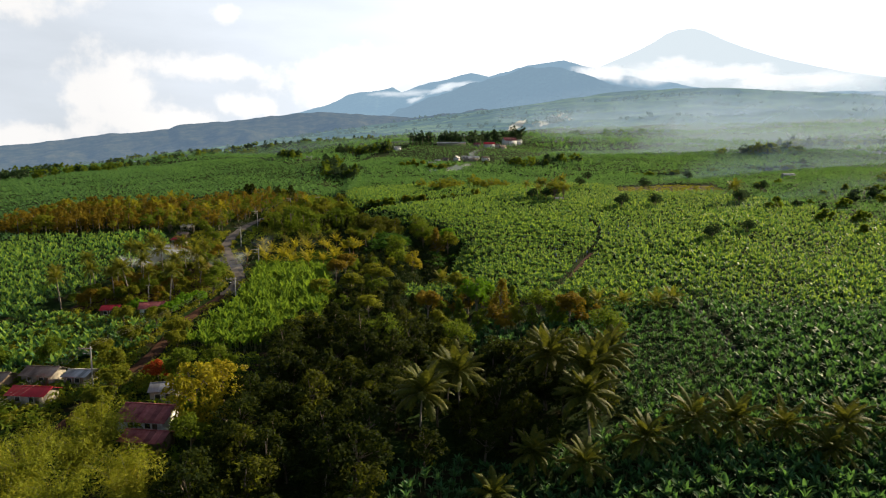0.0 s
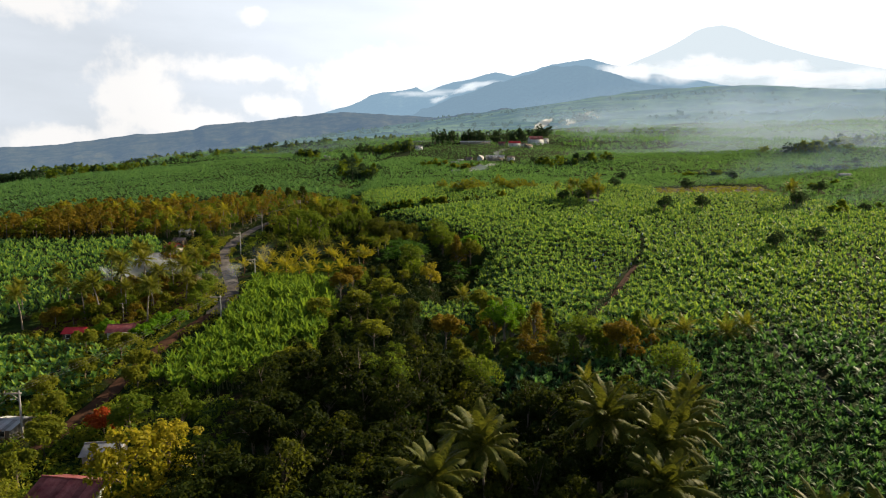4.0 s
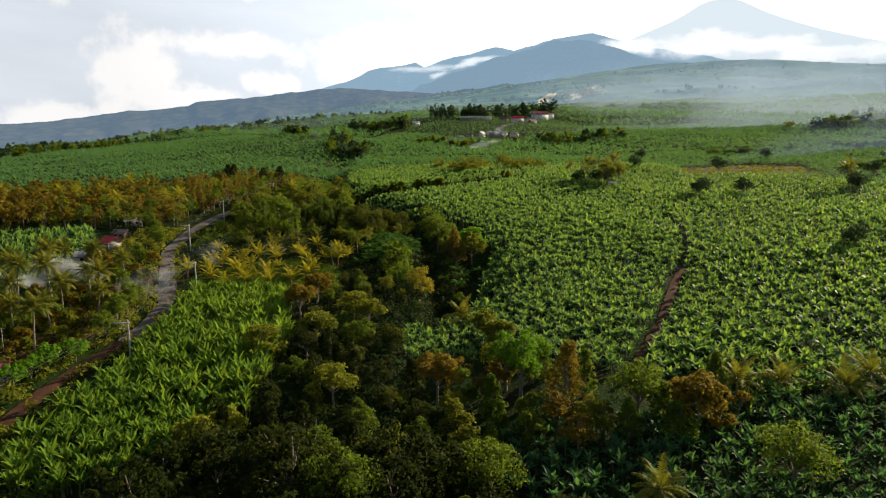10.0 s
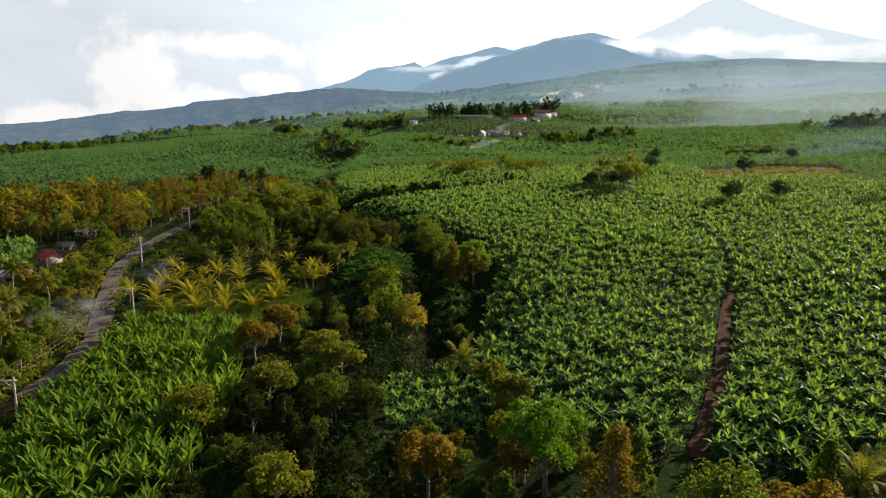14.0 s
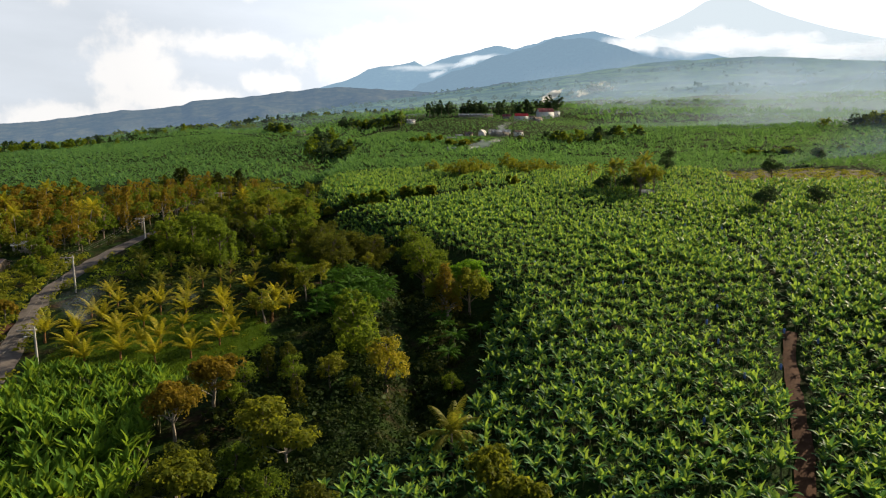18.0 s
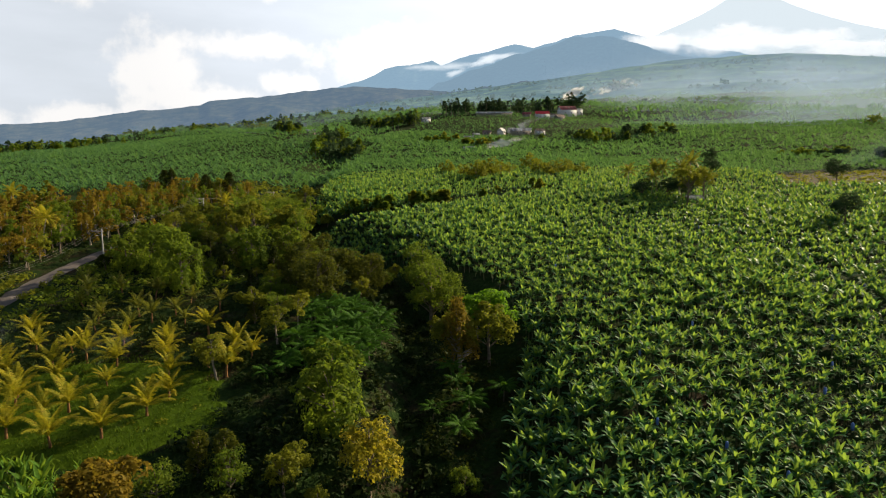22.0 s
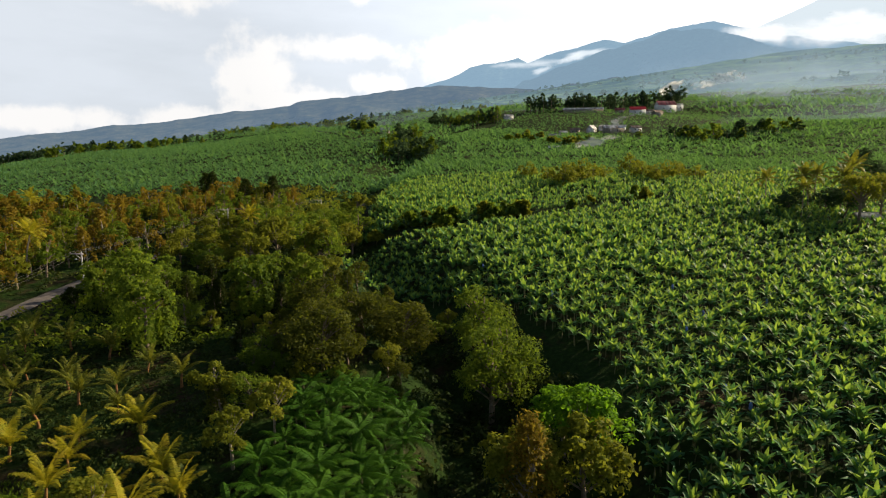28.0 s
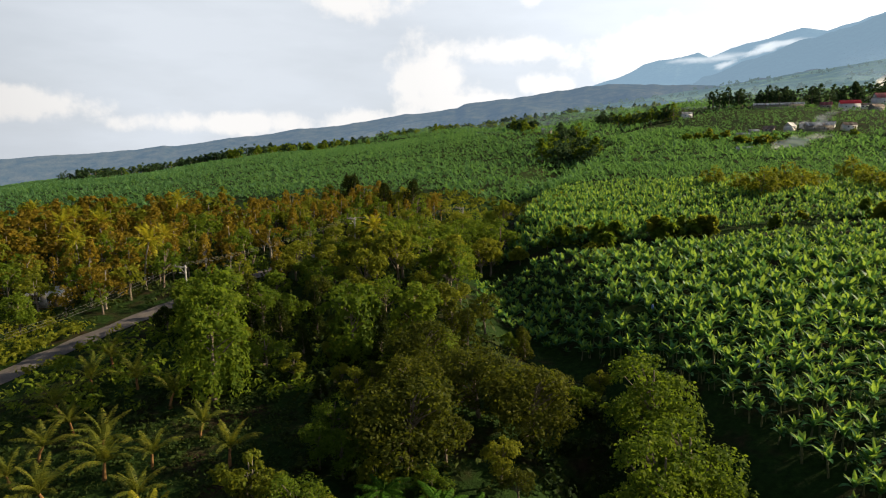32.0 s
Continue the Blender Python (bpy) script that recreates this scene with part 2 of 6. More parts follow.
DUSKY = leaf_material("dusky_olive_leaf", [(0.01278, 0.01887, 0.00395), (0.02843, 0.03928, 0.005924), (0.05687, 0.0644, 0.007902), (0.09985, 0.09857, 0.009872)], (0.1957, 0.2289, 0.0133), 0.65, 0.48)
OLIVE = leaf_material("olive_leaf", [(0.04535, 0.06199, 0.00768), (0.08169, 0.1032, 0.0096), (0.1269, 0.1385, 0.01296), (0.1725, 0.1653, 0.01608)], (0.4065, 0.4328, 0.0275), 0.6, 0.52)
RUSTY = leaf_material("rusty_leaf", [(0.06294, 0.05653, 0.0077), (0.1162, 0.08671, 0.0096), (0.1785, 0.1211, 0.0115), (0.2207, 0.1615, 0.0144)], (0.4011, 0.3066, 0.0234), 0.6, 0.48)
GOLD = leaf_material("golden_leaf", [(0.1125, 0.116, 0.01), (0.2138, 0.189, 0.014), (0.3375, 0.263, 0.018), (0.4275, 0.294, 0.02)], (0.51, 0.483, 0.02), 0.55, 0.46)
SCARLET = leaf_material("scarlet_leaf", [(0.2, 0.035, 0.012), (0.32, 0.06, 0.015), (0.4, 0.1, 0.02)], (0.55, 0.1, 0.02), 0.55, 0.36)
BRIGHT = leaf_material("fresh_green_leaf", [(0.045, 0.115, 0.0081), (0.085, 0.184, 0.0108), (0.135, 0.236, 0.0126)], (0.26, 0.504, 0.0135), 0.6, 0.52)
PALM = leaf_material("palm_frond_leaf", [(0.0425, 0.06, 0.009), (0.0765, 0.096, 0.0117), (0.1275, 0.132, 0.0153), (0.1785, 0.156, 0.0198)], (0.3249, 0.323, 0.02), 0.55, 0.4, 0.35, 0.1)
# darker copy of the palm leaf, shade put into its colour
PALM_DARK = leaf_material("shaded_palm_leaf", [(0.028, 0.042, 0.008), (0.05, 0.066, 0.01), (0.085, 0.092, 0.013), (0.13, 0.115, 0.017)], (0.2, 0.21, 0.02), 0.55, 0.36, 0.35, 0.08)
PALM_GOLD = leaf_material("young_palm_leaf", [(0.1214, 0.1481, 0.01), (0.1932, 0.1969, 0.013), (0.2661, 0.2364, 0.016), (0.338, 0.2364, 0.02)], (0.601, 0.523, 0.02), 0.55, 0.48, 0.4, 0.08)
BAMBOO = leaf_material("bamboo_leaf", [(0.09, 0.12, 0.012), (0.15, 0.18, 0.016), (0.21, 0.22, 0.02), (0.28, 0.23, 0.02)], (0.42, 0.44, 0.02), 0.55, 0.42)
# tree leaf for far woods, its bluish tint imitating haze
WOOD_HAZED = leaf_material("hazed_wood_leaf", [(0.02, 0.04, 0.02), (0.035, 0.065, 0.028), (0.06, 0.095, 0.035)], (0.1, 0.16, 0.05), 0.75, 0.3, 0.35, 0.02)
# shade of gully and tree gaps is put into these two leaf colours
SHADE = leaf_material("painted_shade_leaf", [(0.006, 0.014, 0.004), (0.012, 0.026, 0.005), (0.024, 0.04, 0.007)], (0.05, 0.08, 0.012), 0.7, 0.2)
WEEDS = leaf_material("darkened_undergrowth_leaf", [(0.0098, 0.021, 0.0063), (0.0182, 0.035, 0.0077), (0.035, 0.0525, 0.0098), (0.056, 0.063, 0.014)], (0.084, 0.105, 0.014), 0.65, 0.24)
GRASS = leaf_material("grass_blade", [(0.0294, 0.0525, 0.004), (0.0504, 0.09375, 0.005), (0.0945, 0.1375, 0.007)], (0.112, 0.19, 0.012), 0.7, 0.34)
FERN = leaf_material("fern_frond", [(0.017, 0.0527, 0.0051), (0.0357, 0.09775, 0.00765), (0.06375, 0.1403, 0.0102)], (0.136, 0.306, 0.017), 0.6, 0.4)
PALM_BUTT = rough_material("palm_leaf_sheath", (0.1, 0.055, 0.025), (0.3, 0.16, 0.06), 3.0, 0.85, 0.4)
BARK = rough_material("bark", (0.09, 0.07, 0.05), (0.24, 0.2, 0.15), 3.0, 0.9, 0.6)
PALE_BARK = rough_material("pale_bark", (0.14, 0.12, 0.095), (0.34, 0.3, 0.25), 3.0, 0.85, 0.4)
STEM = rough_material("banana_stem", (0.06, 0.075, 0.03), (0.16, 0.15, 0.06), 2.0, 0.7, 0.2)
DIRT = rough_material("dirt_road", (0.09, 0.08, 0.075), (0.17, 0.15, 0.14), 0.35, 0.95, 0.5, 0.0, 3.0)
SOIL = rough_material("red_soil", (0.045, 0.022, 0.014), (0.1, 0.05, 0.03), 0.4, 0.95, 0.5, 0.0, 4.0)
CONCRETE = rough_material("pole_concrete", (0.3, 0.29, 0.27), (0.48, 0.47, 0.44), 1.2, 0.85, 0.2)
TIMBER = rough_material("crossarm_timber", (0.3, 0.27, 0.23), (0.5, 0.46, 0.4), 3.0, 0.85, 0.2)
# lightened grey: the glint along the cables is put into this colour
CABLE = rough_material("cable_sheath", (0.1, 0.097, 0.09), (0.16, 0.155, 0.14), 3.0, 0.8, 0.0)
CERAMIC = rough_material("insulator_glaze", (0.25, 0.2, 0.17), (0.45, 0.4, 0.36), 6.0, 0.3, 0.0)
WALL = rough_material("house_wall", (0.2, 0.18, 0.15), (0.46, 0.42, 0.36), 0.7, 0.9, 0.2, 0.0, 12.0, 0.3)
TIMBER_WALL = rough_material("board_wall", (0.1, 0.075, 0.05), (0.26, 0.2, 0.14), 1.2, 0.9, 0.3)
DARK = rough_material("dark_opening_panel", (0.012, 0.012, 0.013), (0.03, 0.03, 0.03), 2.0, 0.4, 0.0)
ROOF_MAROON = rough_material("maroon_sheet_roof", (0.2, 0.03, 0.035), (0.5, 0.17, 0.16), 0.8, 0.5, 0.1, 0.2, 7.0, 0.5)
ROOF_RED = rough_material("red_sheet_roof", (0.5, 0.02, 0.03), (0.72, 0.045, 0.06), 0.5, 0.55, 0.1, 0.0, 7.0, 0.25)
ROOF_GREY = rough_material("grey_sheet_roof", (0.3, 0.3, 0.31), (0.6, 0.6, 0.6), 0.5, 0.7, 0.1, 0.0, 7.0, 0.5)
ROOF_RUST = rough_material("rusted_sheet_roof", (0.13, 0.075, 0.05), (0.38, 0.3, 0.25), 0.45, 0.6, 0.2, 0.2, 6.0, 0.5)
WHITE = rough_material("white_paint", (0.6, 0.6, 0.58), (0.82, 0.82, 0.8), 0.8, 0.7, 0.1)
BLUE_BAG = rough_material("blue_fruit_bag", (0.06, 0.12, 0.35), (0.12, 0.22, 0.55), 3.0, 0.4, 0.1)


def ground_material():
    m, nd, lk = material("plantation_ground")
    big, mid, fine = noise_tex(nd, lk, 0.012, 4.0, 0.6), noise_tex(nd, lk, 0.16, 6.0, 0.65), noise_tex(nd, lk, 1.3, 6.0, 0.65)
    soil = ramp(nd, [(0.3, (0.015, 0.012, 0.008)), (0.7, (0.045, 0.032, 0.02))])
    lk.new(fine.outputs["Fac"], soil.inputs["Fac"])
    herb = ramp(nd, [(0.25, (0.008, 0.018, 0.005)), (0.55, (0.018, 0.04, 0.009)), (0.8, (0.036, 0.066, 0.014))])
    lk.new(fine.outputs["Fac"], herb.inputs["Fac"])
    cover = ramp(nd, [(0.34, (0, 0, 0)), (0.5, (1, 1, 1))])
    lk.new(mid.outputs["Fac"], cover.inputs["Fac"])
    tint = ramp(nd, [(0.35, (0.8, 0.85, 0.8)), (0.65, (1.25, 1.15, 1.0))])
    lk.new(big.outputs["Fac"], tint.inputs["Fac"])
    col = mixed(nd, lk, 1.0, mixed(nd, lk, cover.outputs[0], soil.outputs[0], herb.outputs[0]), tint.outputs[0], "MULTIPLY")
    p = nd.new("ShaderNodeBsdfPrincipled")
    p.inputs["Roughness"].default_value = 0.95
    p.inputs["Specular IOR Level"].default_value = 0.05
    lk.new(col, p.inputs["Base Color"])
    bp = nd.new("ShaderNodeBump")
    bp.inputs["Strength"].default_value, bp.inputs["Distance"].default_value = 0.8, 0.4
    lk.new(fine.outputs["Fac"], bp.inputs["Height"])
    lk.new(bp.outputs[0], p.inputs["Normal"])
    o = nd.new("ShaderNodeOutputMaterial")
    lk.new(p.outputs[0], o.inputs["Surface"])
    return m


def haze_glow_material(name, low, high, air, share, scale=0.004, stretch=1.0, plots=0.0):
    """The far backdrop: woods and fields, with distance haze put in as a glow."""
    m, nd, lk = material(name)
    tc = nd.new("ShaderNodeTexCoord")
    mp = nd.new("ShaderNodeMapping")
    mp.inputs["Scale"].default_value = (1.0, stretch, 1.0)
    lk.new(tc.outputs["Object"], mp.inputs["Vector"])
    a, b = nd.new("ShaderNodeTexNoise"), nd.new("ShaderNodeTexNoise")
    for n, s in ((a, scale), (b, scale * 9)):
        n.inputs["Scale"].default_value, n.inputs["Detail"].default_value, n.inputs["Roughness"].default_value = s, 7.0, 0.6
        lk.new(mp.outputs[0], n.inputs["Vector"])
    r = ramp(nd, [(0.35, low), (0.65, high)])
    lk.new(a.outputs["Fac"], r.inputs["Fac"])
    fr = ramp(nd, [(0.35, (0.45, 0.45, 0.45)), (0.62, (1.35, 1.35, 1.35))])
    lk.new(b.outputs["Fac"], fr.inputs["Fac"])
    col = mixed(nd, lk, 1.0, r.outputs[0], fr.outputs[0], "MULTIPLY")
    if plots:
        vo = nd.new("ShaderNodeTexVoronoi")
        vo.inputs["Scale"].default_value = plots
        lk.new(mp.outputs[0], vo.inputs["Vector"])
        pr = ramp(nd, [(0.1, (0.35, 0.45, 0.4)), (0.45, (1.0, 1.0, 0.9)), (0.8, (1.7, 1.6, 1.0))])
        lk.new(vo.outputs["Color"], pr.inputs["Fac"])
        col = mixed(nd, lk, 1.0, col, pr.outputs[0], "MULTIPLY")
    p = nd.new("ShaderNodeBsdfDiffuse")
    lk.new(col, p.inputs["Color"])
    # haze is put in as an emission of the air colour
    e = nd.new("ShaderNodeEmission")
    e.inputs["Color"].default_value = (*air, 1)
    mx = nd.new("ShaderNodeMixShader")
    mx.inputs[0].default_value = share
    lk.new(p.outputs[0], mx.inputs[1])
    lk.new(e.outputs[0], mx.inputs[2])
    o = nd.new("ShaderNodeOutputMaterial")
    lk.new(mx.outputs[0], o.inputs["Surface"])
    return m


GROUND = ground_material()
SLOPES = haze_glow_material("distant_fields", (0.03, 0.065, 0.02), (0.11, 0.17, 0.045), (0.2, 0.31, 0.4), 0.38, 0.006, 2.0, 0.007)
FAR_TREES = haze_glow_material("distant_trees", (0.025, 0.04, 0.012), (0.06, 0.085, 0.025), (0.13, 0.19, 0.2), 0.6, 0.02)
RIDGE = haze_glow_material("near_ridge_forest", (0.02, 0.035, 0.02), (0.12, 0.115, 0.06), (0.15, 0.225, 0.32), 0.46, 0.02)
FOOTHILL = haze_glow_material("foothill_forest", (0.015, 0.035, 0.018), (0.06, 0.09, 0.035), (0.16, 0.25, 0.31), 0.42, 0.02)
# the wide tone spread of the range imitates lit and shaded slopes
RANGE = haze_glow_material("far_range_forest", (0.015, 0.03, 0.03), (0.1, 0.13, 0.1), (0.27, 0.41, 0.54), 0.6, 0.006)
SPUR = haze_glow_material("front_range_forest", (0.012, 0.026, 0.028), (0.07, 0.1, 0.08), (0.24, 0.36, 0.47), 0.58, 0.005)
VOLCANO = haze_glow_material("volcano_slopes", (0.04, 0.05, 0.05), (0.07, 0.08, 0.08), (0.5, 0.56, 0.6), 0.92, 0.002)


def misty_material(name, tint, most, scale, glow, soft=0.25):
    """Cloud or smoke: wisps that thin out towards the rim of their sheet. With glow set, emission replaces daylight."""
    mt, nd, lk = material(name)
    tc = nd.new("ShaderNodeTexCoord")
    n = nd.new("ShaderNodeTexNoise")
    n.inputs["Scale"].default_value, n.inputs["Detail"].default_value, n.inputs["Roughness"].default_value = scale, 8.0, 0.6
    lk.new(tc.outputs["Object"], n.inputs["Vector"])
    at = nd.new("ShaderNodeAttribute")
    at.attribute_name = "thick"
    s = nd.new("ShaderNodeMath")
    s.operation = "ADD"
    swing = nd.new("ShaderNodeMath")
    swing.operation = "MULTIPLY_ADD"
    lk.new(n.outputs["Fac"], swing.inputs[0])
    swing.inputs[1].default_value, swing.inputs[2].default_value = 2.4, -0.7
    lk.new(swing.outputs[0], s.inputs[0])
    lk.new(at.outputs["Fac"], s.inputs[1])
    mr = nd.new("ShaderNodeMapRange")
    mr.interpolation_type = "SMOOTHSTEP"
    for i, v in enumerate((0.75 - soft, 0.75 + soft, 0.0, most)):
        mr.inputs[i + 1].default_value = v
    lk.new(s.outputs[0], mr.inputs[0])
    tr = nd.new("ShaderNodeBsdfTransparent")
    if glow:
        e = nd.new("ShaderNodeEmission")
        e.inputs["Color"].default_value, e.inputs["Strength"].default_value = (*tint, 1), glow
    else:
        d, t2 = nd.new("ShaderNodeBsdfDiffuse"), nd.new("ShaderNodeBsdfTranslucent")
        d.inputs["Color"].default_value = t2.inputs["Color"].default_value = (*tint, 1)
        e = nd.new("ShaderNodeMixShader")
        lk.new(d.outputs[0], e.inputs[1])
        lk.new(t2.outputs[0], e.inputs[2])
    mx = nd.new("ShaderNodeMixShader")
    lk.new(mr.outputs[0], mx.inputs[0])
    lk.new(tr.outputs[0], mx.inputs[1])
    lk.new(e.outputs[0], mx.inputs[2])
    o = nd.new("ShaderNodeOutputMaterial")
    lk.new(mx.outputs[0], o.inputs["Surface"])
    return mt


# the daylight on mountain cloud and hill mist is put in as glow
CLOUD = misty_material("mountain_cloud", (0.64, 0.655, 0.67), 0.92, 0.0035, 1.0, 0.38)
SMOKE = misty_material("bluish_smoke", (0.62, 0.68, 0.76), 0.55, 0.09, 0.0, 0.5)
PALE_SMOKE = misty_material("white_smoke", (0.8, 0.82, 0.85), 0.55, 0.16, 0.0, 0.45)
PLUME = misty_material("dense_white_smoke", (0.95, 0.95, 0.95), 0.95, 0.05, 0.0, 0.4)
MIST = misty_material("hill_mist", (0.62, 0.66, 0.69), 0.7, 0.003, 1.0, 0.5)
# see-through film for upright sheets that imitate smoke and distance haze
HAZE = misty_material("smoke_and_distance_haze", (0.5, 0.66, 0.9), 0.34, 0.006, 0.0, 0.7)


# ---------------------------------------------------------------- terrain
TRENCH = [(-4, 212), (-8, 238), (-10, 257), (-13, 284), (-27, 306)]
RISE_Y = [-900, -400, -100, 0, 100, 170, 225, 270, 340, 420, 550, 700, 936, 1500, 2500, 3600]
RISE_Z = [-80, -34, -10, -3, 6, 11.5, 17, 22.5, 29.5, 37.5, 48, 65, 90, 140, 222, 300]
GULLY_Y = [-100, 40, 110, 150, 200, 235, 260, 285, 310, 345, 400, 560, 700, 4000]
GULLY_X = [12, 12, 8, 2, -2, 2, 2, -8, -22, -45, -75, -85, -95, -300]


def height(x, y):
    """Ground level: a long slope that climbs ahead, a wooded gully across it, a broad hill far right."""
    x, y = np.asarray(x, float), np.asarray(y, float)
    z = np.interp(y, RISE_Y, RISE_Z) + np.where(x < 0, 0.03 * x, 0.02 * x) + 0.05 * np.minimum(x + 400, 0)
    gx = np.interp(y, GULLY_Y, GULLY_X)
    z = z - 6.0 * np.exp(-(((x - gx) / 11.0) ** 2)) * np.interp(y, [130, 195, 225, 400, 800], [0.45, 0.45, 1, 1, 0.4])
    tx = np.interp(y, [p[1] for p in TRENCH], [p[0] for p in TRENCH])
    z = z - 4.0 * np.exp(-(((x - tx) / 3.5) ** 2)) * np.interp(y, [205, 222, 292, 310], [0, 1, 1, 0])
    z = z + 130.0 * np.exp(-(((x - 950) / 900.0) ** 2) - ((y - 2500) / 850.0) ** 2)
    z = z + np.clip((y - 430) / 520, 0, 1.15) * 0.036 * np.minimum(x + 100, 0)
    far = np.clip((y - 420) / 400, 0, 1)
    return z + far * 5.0 * (np.sin(x * 0.011 + 1.0) * np.sin(y * 0.008) + 0.6 * np.sin(x * 0.023 + y * 0.017))


def ground_at(x, y):
    return float(height(x, y))


def inside(poly, x, y):
    hit = np.zeros(np.shape(x), bool)
    for (x0, y0), (x1, y1) in zip(poly, poly[1:] + poly[:1]):
        cross = (y0 > y) != (y1 > y)
        with np.errstate(divide="ignore", invalid="ignore"):
            hit ^= cross & (x < (x1 - x0) * (y - y0) / (y1 - y0 + 1e-12) + x0)
    return hit


def off_line(line, x, y):
    """Distance from points to a line of corners."""
    best = np.full(np.shape(x), 1e9)
    for (x0, y0), (x1, y1) in zip(line, line[1:]):
        dx, dy = x1 - x0, y1 - y0
        s = np.clip(((x - x0) * dx + (y - y0) * dy) / (dx * dx + dy * dy), 0, 1)
        best = np.minimum(best, np.hypot(x - x0 - s * dx, y - y0 - s * dy))
    return best


ROAD = [(-76, 30), (-73, 70), (-70, 105), (-69, 138), (-71, 160), (-72, 178), (-69, 196), (-69, 212), (-75, 228), (-83, 245), (-92, 264), (-97, 290), (-98, 318), (-93, 345), (-84, 380), (-72, 430)]
TRAIL = [(29, 177), (32, 183), (39, 196), (45, 209), (52, 226), (58, 238), (64, 253), (70, 274), (72, 294), (66, 320), (58, 345)]
DRAIN = [(66, 132), (70, 160), (73, 180), (70, 194)]


# ---------------------------------------------------------------- mesh helpers
class Geo:
    """Corners and faces, gathered piece by piece."""

    def __init__(self):
        self.v, self.q, self.t, self.n = [], [], [], 0

    def add(self, v, q=None, t=None):
        v = np.asarray(v, float).reshape(-1, 3)
        if q is not None and len(q):
            self.q.append(np.asarray(q, int).reshape(-1, 4) + self.n)
        if t is not None and len(t):
            self.t.append(np.asarray(t, int).reshape(-1, 3) + self.n)
        self.v.append(v)
        self.n += len(v)
        return self

    def join(self, other):
        v, q, t = other.arrays()
        return self.add(v, q, t)

    def arrays(self):
        v = np.concatenate(self.v) if self.v else np.zeros((0, 3))
        q = np.concatenate(self.q) if self.q else np.zeros((0, 4), int)
        t = np.concatenate(self.t) if self.t else np.zeros((0, 3), int)
        return v, q, t


def mesh_of(name, geo, mat, smooth=False):
    v, q, t = geo.arrays()
    me = bpy.data.meshes.new(name)
    me.vertices.add(len(v))
    me.vertices.foreach_set("co", v.astype(np.float32).ravel())
    loops = np.concatenate([q.ravel(), t.ravel()]).astype(np.int32)
    me.loops.add(len(loops))
    me.loops.foreach_set("vertex_index", loops)
    me.polygons.add(len(q) + len(t))
    starts = np.concatenate([np.arange(len(q)) * 4, len(q) * 4 + np.arange(len(t)) * 3]).astype(np.int32)
    me.polygons.foreach_set("loop_start", starts)
    if smooth:
        me.polygons.foreach_set("use_smooth", np.ones(len(q) + len(t), bool))
    me.materials.append(mat)
    me.update(calc_edges=True)
    return me


def part(name, geo, mat, parent, label="", smooth=False):
    ob = new(name, mesh_of(name, geo, mat, smooth) if isinstance(geo, Geo) else geo)
    ob.parent = parent
    return tagged(ob, label)


def unit(a):
    return a / np.maximum(np.linalg.norm(a, axis=-1, keepdims=True), 1e-9)


def box(x0, y0, z0, x1, y1, z1):
    v = [(x, y, z) for z in (z0, z1) for x, y in ((x0, y0), (x1, y0), (x1, y1), (x0, y1))]
    return Geo().add(v, [(3, 2, 1, 0), (4, 5, 6, 7), (0, 1, 5, 4), (1, 2, 6, 5), (2, 3, 7, 6), (3, 0, 4, 7)])


def tube(points, radii, sides=6):
    p = np.asarray(points, float)
    along = unit(np.gradient(p, axis=0))
    ref = np.where(np.abs(along[:, 2:3]) > 0.9, [[1.0, 0, 0]], [[0, 0, 1.0]])
    a = unit(np.cross(along, ref))
    b = np.cross(along, a)
    ang = np.linspace(0, 2 * np.pi, sides, endpoint=False)
    ring = a[:, None] * np.cos(ang)[None, :, None] + b[:, None] * np.sin(ang)[None, :, None]
    v = p[:, None] + ring * np.asarray(radii, float)[:, None, None]
    q = []
    for i in range(len(p) - 1):
        for k in range(sides):
            n = (k + 1) % sides
            q.append((i * sides + k, i * sides + n, (i + 1) * sides + n, (i + 1) * sides + k))
    g = Geo().add(v, q)
    cap = len(p) - 1
    g.add(v[cap], None, [(0, k, k + 1) for k in range(1, sides - 1)])
    return g


def blade(az, lift, length, width, droop, segs, folded=True, root=(0, 0, 0)):
    """One long leaf that rises at lift degrees and bends over."""
    s = np.linspace(0, 1, segs + 1)
    ang = np.radians(lift) - np.radians(droop) * s**1.5
    step = length / segs
    r = np.concatenate([[0], np.cumsum(np.cos(ang[:-1]) * step)])
    z = np.concatenate([[0], np.cumsum(np.sin(ang[:-1]) * step)])
    wide = width * 0.5 * np.minimum(1.0, s * 5 + 0.15) * np.sqrt(np.maximum(1 - s**4, 0.06)) if segs > 1 else width * 0.5 * np.array([0.4, 0.55])
    ca, sa = math.cos(az), math.sin(az)
    mid = np.stack([r * ca, r * sa, z], -1) + root
    side = np.array([-sa, ca, 0.0])
    up = np.stack([-np.sin(ang) * ca, -np.sin(ang) * sa, np.cos(ang)], -1)
    lft, rgt = mid + side * wide[:, None], mid - side * wide[:, None]
    if folded:
        lift_v = up * wide[:, None] * 0.45
        v = np.stack([lft + lift_v, mid, rgt + lift_v], 1)
        q = [(3 * i + k, 3 * i + k + 1, 3 * i + k + 4, 3 * i + k + 3) for i in range(segs) for k in (0, 1)]
    else:
        v = np.stack([lft, rgt], 1)
        q = [(2 * i, 2 * i + 1, 2 * i + 3, 2 * i + 2) for i in range(segs)]
    return v.reshape(-1, 3), q


